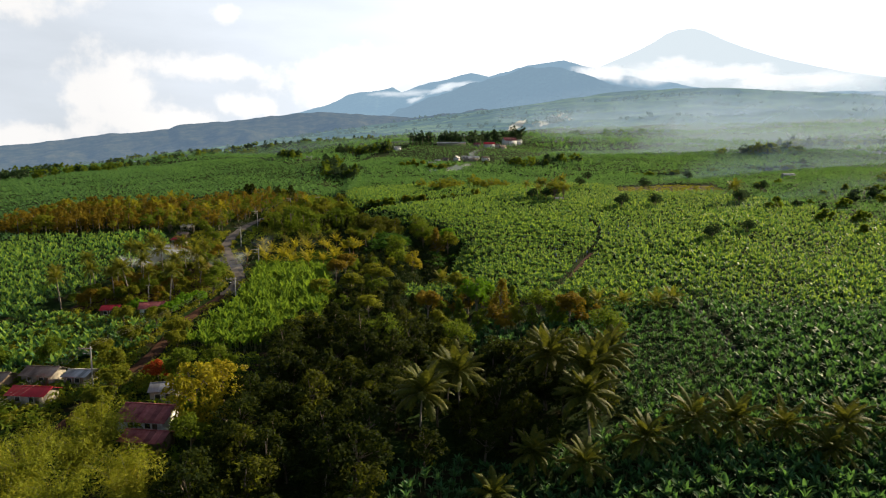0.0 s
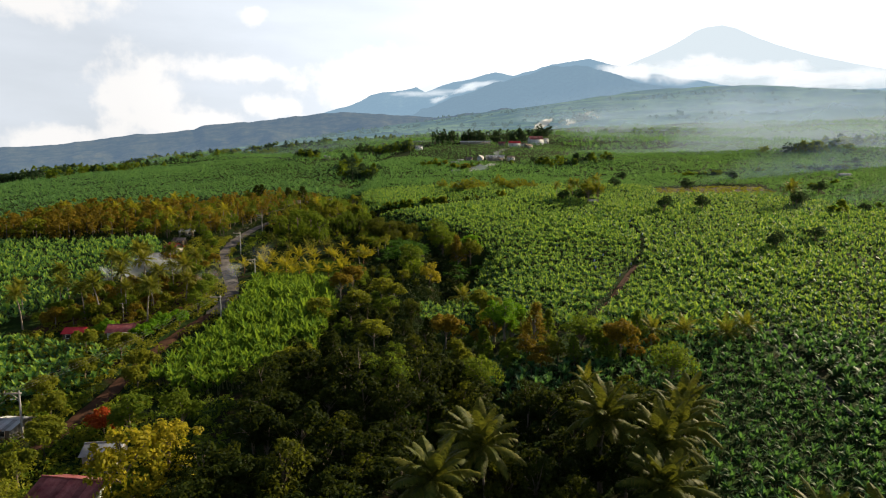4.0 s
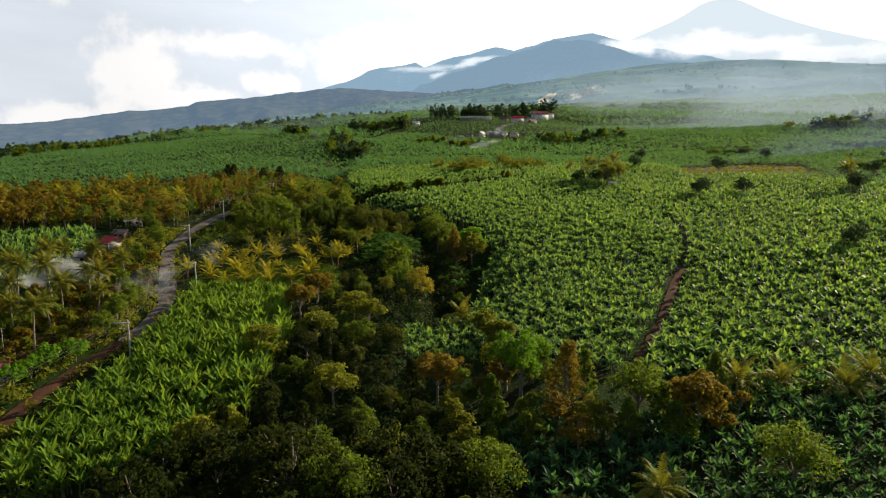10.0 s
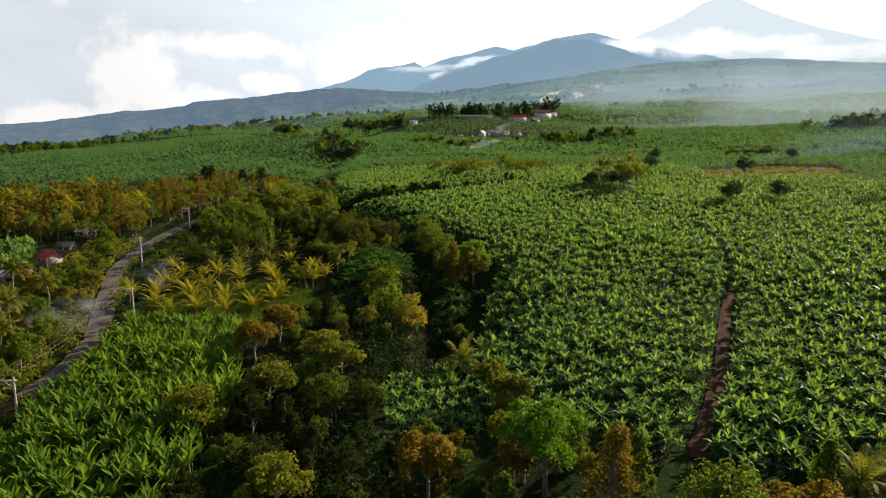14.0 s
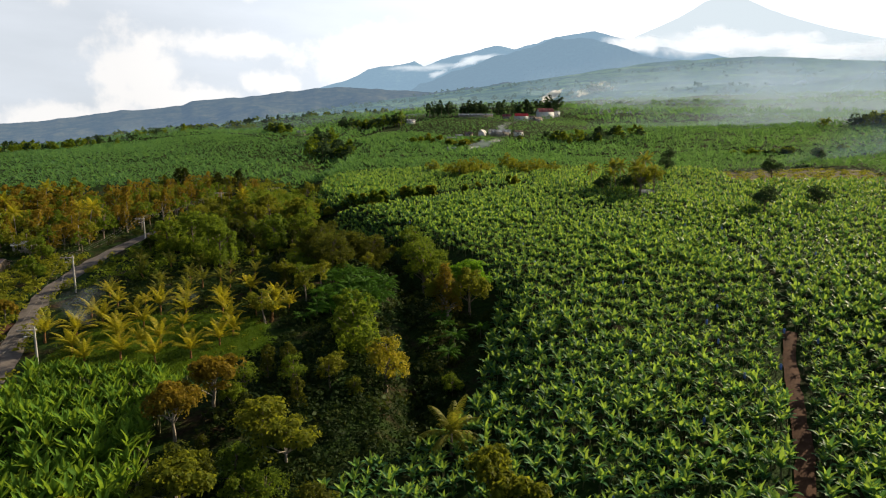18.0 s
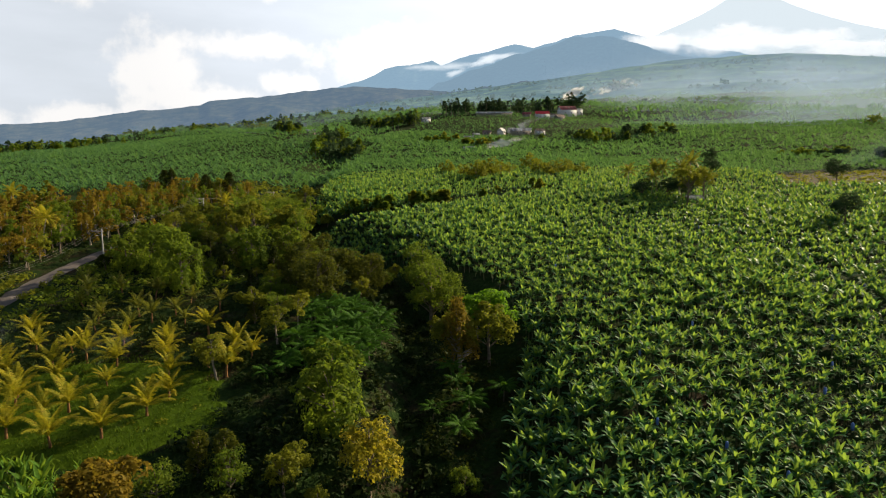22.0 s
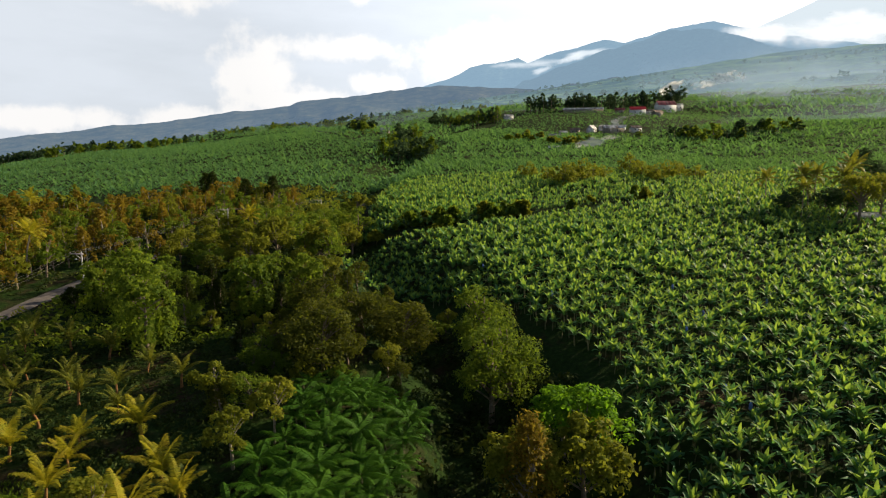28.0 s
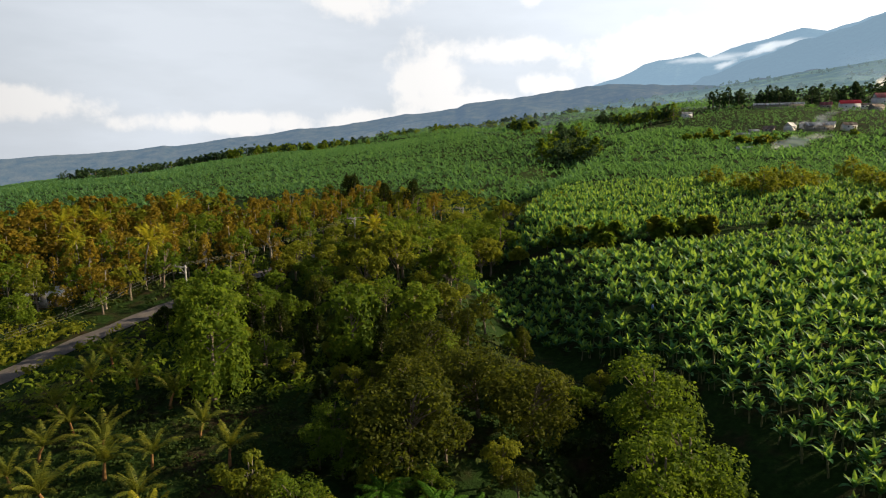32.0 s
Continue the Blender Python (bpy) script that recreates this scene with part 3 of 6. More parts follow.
def leaf_cloud(geo, rng, centres, lean, size, wide=0.5, jitter=0.5):
    """Small pointed leaves at the centres, facing roughly the way of lean."""
    n = len(centres)
    nrm = unit(lean + rng.normal(0, jitter, (n, 3)))
    u = unit(np.cross(nrm, rng.normal(0, 1, (n, 3))))
    w = np.cross(nrm, u)
    s = size * rng.uniform(0.65, 1.35, (n, 1))
    tip = u * s
    v = np.stack([centres - tip, centres + w * s * wide, centres + tip - nrm * s * 0.25, centres - w * s * wide], 1)
    return geo.add(v.reshape(-1, 3), np.arange(4 * n).reshape(-1, 4))


def scatter(template, spots, yaw, scale, lean=None):
    """Many copies of a template in one mesh."""
    v, q, t = template.arrays()
    c, s = np.cos(yaw)[:, None], np.sin(yaw)[:, None]
    x, y, z = (v[None, :, k] * scale[:, None] for k in range(3))
    out = np.stack([c * x - s * y, s * x + c * y, z], -1)
    if lean is not None:
        out[..., 0] += lean[:, :1] * z
        out[..., 1] += lean[:, 1:] * z
    out += spots[:, None]
    off = (np.arange(len(spots)) * len(v))[:, None, None]
    g = Geo()
    g.add(out.reshape(-1, 3), (q[None] + off).reshape(-1, 4) if len(q) else None, (t[None] + off).reshape(-1, 3) if len(t) else None)
    return g


def jittered(rng, poly, gap, shake=0.32):
    xs, ys = [p[0] for p in poly], [p[1] for p in poly]
    gx, gy = np.meshgrid(np.arange(min(xs), max(xs), gap), np.arange(min(ys), max(ys), gap))
    gx, gy = gx.ravel() + rng.uniform(-shake, shake, gx.size) * gap, gy.ravel() + rng.uniform(-shake, shake, gy.size) * gap
    keep = inside(poly, gx, gy)
    return gx[keep], gy[keep]


# ---------------------------------------------------------------- the ground and the distance
def ground_sheet():
    def spread(lo, hi, a, b, fine, grow):
        mid = list(np.arange(a, b + 0.1, fine))
        up, d = [], fine
        while (up[-1] if up else b) < hi:
            d *= grow
            up.append((up[-1] if up else b) + d)
        dn, d = [], fine
        while (dn[-1] if dn else a) > lo:
            d *= grow
            dn.append((dn[-1] if dn else a) - d)
        return np.array(dn[::-1] + mid + up)

    xs, ys = spread(-3400, 3400, -210, 150, 3.0, 1.1), spread(-900, 1250, 30, 430, 3.0, 1.06)
    gx, gy = np.meshgrid(xs, ys)
    rng = np.random.default_rng(5)
    z = height(gx, gy) + rng.normal(0, 0.12, gx.shape)
    road = off_line(ROAD, gx, gy)
    z = np.where(road < 5.5, height(gx, gy) - 0.25, z)
    n, m = gx.shape
    idx = np.arange(n * m).reshape(n, m)
    q = np.stack([idx[:-1, :-1], idx[:-1, 1:], idx[1:, 1:], idx[1:, :-1]], -1).reshape(-1, 4)
    ob = new("ground", mesh_of("ground", Geo().add(np.stack([gx, gy, z], -1), q), GROUND, True))
    tagged(ob, "dark plantation soil with weeds on a long rising slope", "ground", kind="structure")
    # the land beyond, up to the foot of the mountains
    top = ys[-1]
    xs2, ys2 = np.linspace(-3300, 3000, 150), np.linspace(top - 4, 2520, 60)
    gx, gy = np.meshgrid(xs2, ys2)
    z = height(gx, gy) + rng.normal(0, 1.2, gx.shape)
    z[0] -= 1.0
    n, m = gx.shape
    idx = np.arange(n * m).reshape(n, m)
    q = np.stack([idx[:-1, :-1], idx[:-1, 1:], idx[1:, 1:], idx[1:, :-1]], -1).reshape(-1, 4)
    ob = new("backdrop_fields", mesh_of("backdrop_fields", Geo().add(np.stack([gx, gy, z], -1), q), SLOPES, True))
    tagged(ob, "hazy green farmland climbing to the mountains", "farmland", kind="structure")


def mountain(name, label, mat, crest, reach, foot, seed, rough):
    """A range along an arc round the valley; crest: bearing and rise in degrees, seen from the valley."""
    az = np.linspace(crest[0][0], crest[-1][0], 420)
    el = np.interp(az, [c[0] for c in crest], [c[1] for c in crest])
    rows = 26
    v = np.zeros((rows, len(az), 3))
    eye = (0.0, 110.0, 51.0)
    for j in range(rows):
        s = j / (rows - 1)
        r = foot + (reach - foot) * s
        for i, (a, e) in enumerate(zip(az, el)):
            x, y = eye[0] + r * math.sin(radians(a)), eye[1] + r * math.cos(radians(a))
            top = eye[2] + reach * math.tan(radians(e))
            low = ground_at(x, y) - 25
            lump = noise.fractal(Vector((x * 0.0028 + seed, y * 0.0028, seed)), 0.9, 2.1, 6)
            crag = noise.fractal(Vector((a * 0.55 + seed, 0.3 * s, seed)), 0.8, 2.1, 6)
            z = low + (top - low) * s ** 1.5 + rough * (lump * (6.75 * s * (1 - s) ** 2) * 0.8 + crag * 0.1 * s)
            v[j, i] = (x, y, z)
    idx = np.arange(rows * len(az)).reshape(rows, len(az))
    q = np.stack([idx[:-1, :-1], idx[:-1, 1:], idx[1:, 1:], idx[1:, :-1]], -1).reshape(-1, 4)
    ob = new(name, mesh_of(name, Geo().add(v, q), mat, True))
    return tagged(ob, label, "mountain", kind="structure")


def distance():
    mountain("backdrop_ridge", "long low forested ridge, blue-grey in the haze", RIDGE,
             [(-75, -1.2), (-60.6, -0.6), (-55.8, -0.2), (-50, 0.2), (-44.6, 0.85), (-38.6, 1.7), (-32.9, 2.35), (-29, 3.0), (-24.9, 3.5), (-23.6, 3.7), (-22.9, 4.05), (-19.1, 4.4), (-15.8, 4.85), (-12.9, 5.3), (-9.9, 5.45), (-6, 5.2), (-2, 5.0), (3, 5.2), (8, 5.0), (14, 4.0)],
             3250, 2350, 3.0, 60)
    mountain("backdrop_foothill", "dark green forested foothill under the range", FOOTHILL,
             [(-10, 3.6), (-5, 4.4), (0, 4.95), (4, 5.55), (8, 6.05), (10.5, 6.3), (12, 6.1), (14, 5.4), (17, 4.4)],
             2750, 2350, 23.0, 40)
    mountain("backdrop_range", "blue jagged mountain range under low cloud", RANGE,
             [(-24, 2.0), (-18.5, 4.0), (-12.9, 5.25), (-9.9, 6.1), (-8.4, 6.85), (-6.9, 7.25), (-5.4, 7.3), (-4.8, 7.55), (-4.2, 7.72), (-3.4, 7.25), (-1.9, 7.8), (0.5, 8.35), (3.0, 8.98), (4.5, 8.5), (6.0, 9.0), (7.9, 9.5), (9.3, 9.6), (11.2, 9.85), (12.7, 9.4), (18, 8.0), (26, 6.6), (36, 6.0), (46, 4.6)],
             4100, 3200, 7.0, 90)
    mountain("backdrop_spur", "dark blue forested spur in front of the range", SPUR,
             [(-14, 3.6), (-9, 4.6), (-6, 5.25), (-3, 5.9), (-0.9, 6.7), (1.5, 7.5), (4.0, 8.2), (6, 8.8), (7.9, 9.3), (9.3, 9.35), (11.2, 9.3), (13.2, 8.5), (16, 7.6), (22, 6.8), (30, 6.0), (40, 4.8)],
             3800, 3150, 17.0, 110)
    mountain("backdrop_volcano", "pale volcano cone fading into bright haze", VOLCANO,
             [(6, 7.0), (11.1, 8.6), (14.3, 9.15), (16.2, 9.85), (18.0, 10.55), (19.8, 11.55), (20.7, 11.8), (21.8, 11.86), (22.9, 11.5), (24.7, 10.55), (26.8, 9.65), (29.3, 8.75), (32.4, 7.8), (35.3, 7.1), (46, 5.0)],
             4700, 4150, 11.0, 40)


ground_sheet()
distance()


def strip(name, line, wide, mat, label, category, lift=0.04):
    """A track that follows the ground."""
    pts = []
    for (x0, y0), (x1, y1) in zip(line, line[1:]):
        k = max(2, int(math.hypot(x1 - x0, y1 - y0) / 2.5))
        pts += [(x0 + (x1 - x0) * i / k, y0 + (y1 - y0) * i / k) for i in range(k)]
    p = np.array(pts + [line[-1]])
    for _ in range(6):
        p[1:-1] = (p[:-2] + 2 * p[1:-1] + p[2:]) / 4
    d = unit(np.gradient(p, axis=0))
    nrm = np.stack([d[:, 1], -d[:, 0]], -1)
    rng = np.random.default_rng(3)
    v = []
    for k, o in enumerate((-0.5, -0.28, 0.0, 0.28, 0.5)):
        edge = rng.normal(0, 0.05, len(p)) * (abs(o) == 0.5)
        xy = p + nrm * (wide * (o + edge))[:, None]
        z = height(p[:, 0], p[:, 1]) + lift + (0.1 if o == 0 else (0.0 if abs(o) < 0.4 else -0.06))
        v.append(np.column_stack([xy, z]))
    v = np.stack(v, 1)
    idx = np.arange(len(p) * 5).reshape(-1, 5)
    q = np.stack([idx[:-1, :-1], idx[:-1, 1:], idx[1:, 1:], idx[1:, :-1]], -1).reshape(-1, 4)
    ob = new(name, mesh_of(name, Geo().add(v, q), mat, True))
    return tagged(ob, label, category, kind="structure")


strip("road", [p for p in ROAD if p[1] > 195], 4.1, DIRT, "pale worn road winding past the young palms", "road", 0.05)
# south of y 200 the road takes the darker red-brown colour
strip("road_earth", [p for p in ROAD if p[1] < 200], 3.2, SOIL, "darker red-brown road running down past the houses", "road", 0.045)
strip("path_trail", [p for p in TRAIL if p[1] < 240], 2.0, SOIL, "narrow reddish earth path between banana rows", "path", 0.25)
strip("path_drain", DRAIN, 1.5, FURROW, "dark drainage track between banana rows", "path", 0.25)


# ---------------------------------------------------------------- banana plants
def banana(rng, leaves, segs, folded, upright=0.0, flat=1.0):
    """A plant: bright young leaves that stand up, darker old ones that arch over, and the stem."""
    old, young, tops = Geo(), Geo(), rng.uniform(1.5, 2.0)
    fresh = max(2, round(leaves * (0.3 + 0.35 * upright)))
    for k in range(leaves):
        az = k * 2.4 + rng.uniform(-0.4, 0.4)
        wide = rng.uniform(0.46, 0.78) * (1 - 0.42 * upright) * (1.0 if folded else 1.12)
        if k < fresh:
            v, q = blade(az, flat * rng.uniform(42 + 22 * upright, 86), rng.uniform(1.5, 2.4), wide, rng.uniform(15, 65), segs, folded, (0, 0, tops + 0.2))
            young.add(v, q)
        else:
            s = (k - fresh) / max(1, leaves - fresh - 1)
            v, q = blade(az, flat * (70 - 42 * s * (1 - 0.5 * upright) + rng.uniform(-10, 10)), rng.uniform(1.5, 2.4), wide * 1.15, (55 + 45 * s) * (1 - 0.6 * upright), segs, folded, (0, 0, tops))
            old.add(v, q)
    return old, young, tube([(0, 0, -0.3), (0.03, 0, tops * 0.5), (0, 0, tops + 0.2)], [0.16, 0.13, 0.08], 5)


RIGHT_FIELD = [(-15, 194), (-5, 208), (4, 222), (6, 243), (9, 262), (7, 284), (-1, 298), (-9, 307), (-24, 319), (-44, 330), (-51, 345), (-47, 357), (-27, 359), (-10, 367), (3, 381), (34, 398), (32, 402), (0, 387), (-26, 367), (-54, 365), (-66, 440), (-62, 520), (420, 520), (420, 30), (60, 30), (-10, 55), (-8, 92), (22, 96), (34, 104), (36, 132), (8, 140), (2, 152), (4, 162), (26, 160), (46, 168), (28, 176), (6, 186), (-11, 186)]
LUSH_FIELD = [(-66, 223), (-40, 222), (-38, 205), (-33, 192), (-33, 176), (-32, 164), (-41, 147), (-52, 142), (-63, 148), (-61, 172), (-62, 200)]
LEFT_FIELD = [(-215, 302), (-132, 294), (-114, 262), (-116, 215), (-122, 180), (-92, 172), (-76, 168), (-74, 146), (-84, 136), (-100, 126), (-260, 100), (-420, 290)]
FAR_LEFT_FIELD = [(-230, 385), (-150, 430), (-98, 440), (-95, 520), (-150, 640), (-250, 800), (-520, 900), (-900, 760), (-560, 320), (-240, 330)]
MIDDLE_FIELD = [(-62, 440), (-62, 520), (420, 520), (420, 760), (150, 760), (110, 680), (40, 660), (0, 680), (-60, 760), (-100, 700), (-66, 600), (-58, 540), (-80, 500), (-96, 470)]
BARE_PATCH = [(112, 394), (140, 386), (178, 390), (184, 424), (160, 434), (118, 424)]


NEAR_ROWS = [(11, 214), (34, 214), (40, 228), (40, 235), (10, 235)]


def near_bananas():
    """The plants nearest to the flight line, each a thing of its own."""
    r = np.random.default_rng(31)
    x, y = jittered(r, NEAR_ROWS, 1.5, 0.45)
    ok = off_line(TRAIL, x, y) > 1.5
    x, y = x[ok], y[ok]
    for k in range(8):
        old, young, st = banana(r, 11, 4, True, 0.3)
        ob = tagged(new("banana_plant"), "green banana plant with broad arching leaves in the plantation", "banana plant", "banana plants of the near rows")
        part("pseudostem", st, STEM, ob)
        part("old_leaves", old, BANANA, ob)
        part("young_leaves", young, BANANA_YOUNG, ob)
        plant(ob, list(zip(x[k::8], y[k::8])), r, 0.5, 0.82)


def banana_field(name, label, poly, mat, gap, seed, upright=0.0, size=1.0, coarse=False, built=(), south=-1e9, north=1e9):
    rng = np.random.default_rng(seed)
    x, y = jittered(rng, poly, gap, 0.47)
    keep = (off_line(ROAD, x, y) > 4.2) & (off_line(TRAIL, x, y) > np.where(y < 238, 1.5, 0.9)) & (off_line(DRAIN, x, y) > 1.4) & ~inside(BARE_PATCH, x, y)
    keep &= (rng.uniform(0, 1, len(x)) > 0.04) & ~inside(NEAR_ROWS, x, y)
    edge = 6 * np.sin(x * 0.06) + rng.normal(0, 4, len(x))
    keep &= (y + edge >= south) & (y + edge < north)
    for bx, by in built:
        keep &= np.hypot(x - bx, y - by) > 11
    x, y = x[keep], y[keep]
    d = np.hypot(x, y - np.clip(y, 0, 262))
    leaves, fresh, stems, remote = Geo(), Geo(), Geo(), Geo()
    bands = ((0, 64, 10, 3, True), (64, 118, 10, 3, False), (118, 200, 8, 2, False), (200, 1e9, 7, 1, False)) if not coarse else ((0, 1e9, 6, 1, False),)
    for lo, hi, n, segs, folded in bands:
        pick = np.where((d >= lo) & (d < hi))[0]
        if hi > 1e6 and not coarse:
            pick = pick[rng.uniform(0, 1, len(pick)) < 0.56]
        kinds = 7
        for k in range(kinds):
            some = pick[k::kinds]
            if not len(some):
                continue
            old, young, st = banana(rng, n, segs, folded, upright, 0.6 if segs == 1 else 1.0)
            spots = np.column_stack([x[some], y[some], height(x[some], y[some])])
            drift = 1 + 0.18 * np.sin(x[some] * 0.07 + 1.3) * np.sin(y[some] * 0.06)
            scale = size * rng.uniform(0.55, 1.4, len(some)) * drift * (1.1 if hi > 1e6 and not coarse else 1.0)
            yaw, lean = rng.uniform(0, 6.28, len(some)), rng.normal(0, 0.06, (len(some), 2))
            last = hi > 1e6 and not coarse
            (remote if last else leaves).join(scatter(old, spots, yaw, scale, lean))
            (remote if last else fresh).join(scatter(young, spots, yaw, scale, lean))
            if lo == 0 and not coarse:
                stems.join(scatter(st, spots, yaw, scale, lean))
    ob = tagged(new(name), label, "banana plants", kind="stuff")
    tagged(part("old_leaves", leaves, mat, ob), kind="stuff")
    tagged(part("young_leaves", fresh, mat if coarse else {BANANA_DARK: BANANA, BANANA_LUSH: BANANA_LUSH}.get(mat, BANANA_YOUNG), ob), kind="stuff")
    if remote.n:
        tagged(part("leaves", remote, BANANA_HAZED, ob), kind="stuff")
    if stems.n:
        tagged(part("stems", stems, STEM, ob), kind="stuff")
    return ob


banana_field("banana_field", "wide plantation of green banana plants in uneven rows", RIGHT_FIELD, BANANA, 1.42, 11, 0.3, 0.66, False, (), 166)
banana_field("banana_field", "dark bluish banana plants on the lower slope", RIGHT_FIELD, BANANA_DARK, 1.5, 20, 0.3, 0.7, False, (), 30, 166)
banana_field("banana_field", "dense lush banana plants with upright leaves beside the road", LUSH_FIELD, BANANA_LUSH, 1.22, 12, 0.9, 0.98)
banana_field("banana_field", "banana plants behind the houses and palms", LEFT_FIELD, BANANA, 1.75, 13, 0.2, 0.72)
banana_field("banana_field", "large far banana plantation on the low slope", FAR_LEFT_FIELD, BANANA_HAZED, 2.7, 14, 0.0, 0.85, True)
banana_field("banana_field", "distant banana rows on the right-hand slope", [(420, 100), (420, 760), (150, 760), (120, 900), (200, 1000), (750, 1000), (900, 300)], BANANA_HAZED, 7.0, 16, 0.0, 2.0, True)
banana_field("banana_field", "distant banana rows below the left-hand ridge", [(-250, 800), (-520, 900), (-900, 760), (-1000, 1100), (-200, 1200), (-60, 900), (-100, 660), (-150, 640)], BANANA_HAZED, 6.0, 17, 0.0, 1.5, True)
banana_field("banana_field", "hazy banana rows on the slopes behind the village", [(-200, 1205), (-60, 905), (60, 1062), (210, 1002), (750, 1002), (900, 700), (1400, 900), (1400, 1245), (-200, 1245)], BANANA_HAZED, 7.0, 23, 0.0, 1.7, True)
banana_field("banana_field", "banana rows on the slope below the village", MIDDLE_FIELD, BANANA_HAZED, 2.9, 15, 0.0, 1.05, True)
banana_field("banana_field", "banana plants filling the hollow between two fields", [(-104, 428), (-58, 438), (-60, 520), (-54, 545), (-62, 600), (-98, 705), (-152, 642), (-94, 520)], BANANA_HAZED, 3.2, 18, 0.3, 1.0, True)
banana_field("banana_field", "banana plants round the village houses", [(-64, 755), (0, 676), (40, 656), (112, 676), (155, 755), (125, 900), (210, 1000), (60, 1060), (-62, 905)], BANANA_HAZED, 3.9, 19, 0.0, 0.75, True,
             [(19, 702), (34, 692), (7, 701), (50, 690), (64, 818), (49, 826), (97, 880), (111, 893), (0, 848), (16, 848), (30, 848), (-8, 672), (80, 806), (78, 850), (-55, 830)])


# ---------------------------------------------------------------- trees
def tree_geo(rng, tall, wide, form="round", leaf=0.37, clumps=30, each=26, bole=0.2):
    """Trunk with limbs, and a crown of leaf clumps with gaps."""
    wood, crown = Geo(), Geo()
    lean = rng.normal(0, 0.05, 2)
    spine = [(lean[0] * tall * s + rng.normal(0, 0.06), lean[1] * tall * s + rng.normal(0, 0.06), tall * s * 0.86) for s in (0, 0.25, 0.5, 0.75, 1.0)]
    spine[0] = (0, 0, -0.4)
    rad = 0.028 * tall
    wood.join(tube(spine, [rad * 1.25, rad, rad * 0.75, rad * 0.5, rad * 0.2], 6))
    cs, lobe, lobes = [], [], max(4, round(wide * 0.95))
    for k in range(clumps):
        s = (k + 0.5) / clumps
        az = k * 2.399 + rng.uniform(-0.5, 0.5)
        if form == "cone":
            z = tall * (bole * 0.6 + (1 - bole * 0.6) * s)
            r = wide * 0.5 * (1.05 - s) ** 0.8 * rng.uniform(0.55, 1.0)
        elif form == "flat":
            tier = k % 4
            z = tall * (0.62 + 0.115 * tier) - 0.06 * wide * s + rng.uniform(-0.2, 0.2)
            r = wide * 0.5 * math.sqrt(s) * (1.0 - 0.14 * tier) * rng.uniform(0.85, 1.08)
        elif form == "column":
            z = tall * (0.08 + 0.9 * s)
            r = wide * 0.5 * (0.75 + 0.25 * math.sin(s * 9)) * (1 - s**6) * rng.uniform(0.7, 1.0)
        else:
            if k < lobes:
                t = 0.95 if k == 0 else rng.uniform(-0.6, 0.75)
                out = wide * 0.34 * math.sqrt(max(0.05, 1 - t * t)) * rng.uniform(0.8, 1.15)
                lobe.append((out * math.cos(az), out * math.sin(az), tall * (bole + (1 - bole) * (0.46 + 0.34 * t)), wide * rng.uniform(0.15, 0.24)))
            c = lobe[k % lobes]
            d = unit(rng.normal(0, 1, 3) + np.array([0, 0, 0.45]))
            cs.append((c[0] + d[0] * c[3] + lean[0] * c[2], c[1] + d[1] * c[3] + lean[1] * c[2], c[2] + d[2] * c[3] * 0.9))
            continue
        cs.append((r * math.cos(az) + lean[0] * z, r * math.sin(az) + lean[1] * z, z))
    for k, c in enumerate(cs):
        rc = wide * (0.118 if form != "flat" else 0.11) * rng.uniform(0.6, 1.5)
        d = unit(rng.normal(0, 1, (each, 3)) + (0, 0, 0.6))
        off = d * rc * rng.uniform(0.55, 1.0, (each, 1)) * ((1, 1, 0.8) if form != "flat" else (1.25, 1.25, 0.4))
        leaf_cloud(crown, rng, np.array(c) + off, d + (0, 0, 0.35), leaf, 0.55)
        if k % 5 == 0:
            f = rng.uniform(0.45, 0.8)
            z0 = min(c[2] * f, tall * 0.8)
            root = np.array([lean[0] * z0, lean[1] * z0, z0])
            mid = (root + c) / 2 + (0, 0, 0.15)
            wood.join(tube([root, mid, np.array(c)], [rad * 0.45, rad * 0.3, rad * 0.1], 4))
    return wood, crown


def make_tree(name, label, category, group, wood, crown, bark, leafmat):
    ob = tagged(new(name), label, category, group)
    part("trunk", wood, bark, ob, smooth=True)
    part("crown", crown, leafmat, ob)
    return ob


def plant(ob, spots, rng, lo=0.8, hi=1.2, sink=0.0):
    """Sets the thing at the first spot and copies of it at the others."""
    for k, spot in enumerate(spots):
        x, y = spot[:2]
        s = (spot[2] if len(spot) > 2 else 1.0) * rng.uniform(lo, hi)
        m = pose(x, y, ground_at(x, y) - sink, rng.uniform(-3, 3), rng.uniform(-3, 3), rng.uniform(0, 360)) @ Matrix.Diagonal((s, s, s * rng.uniform(0.92, 1.1), 1))
        if k == 0:
            first = m
        else:
            copy_thing(ob, m)
    ob.matrix_basis = first


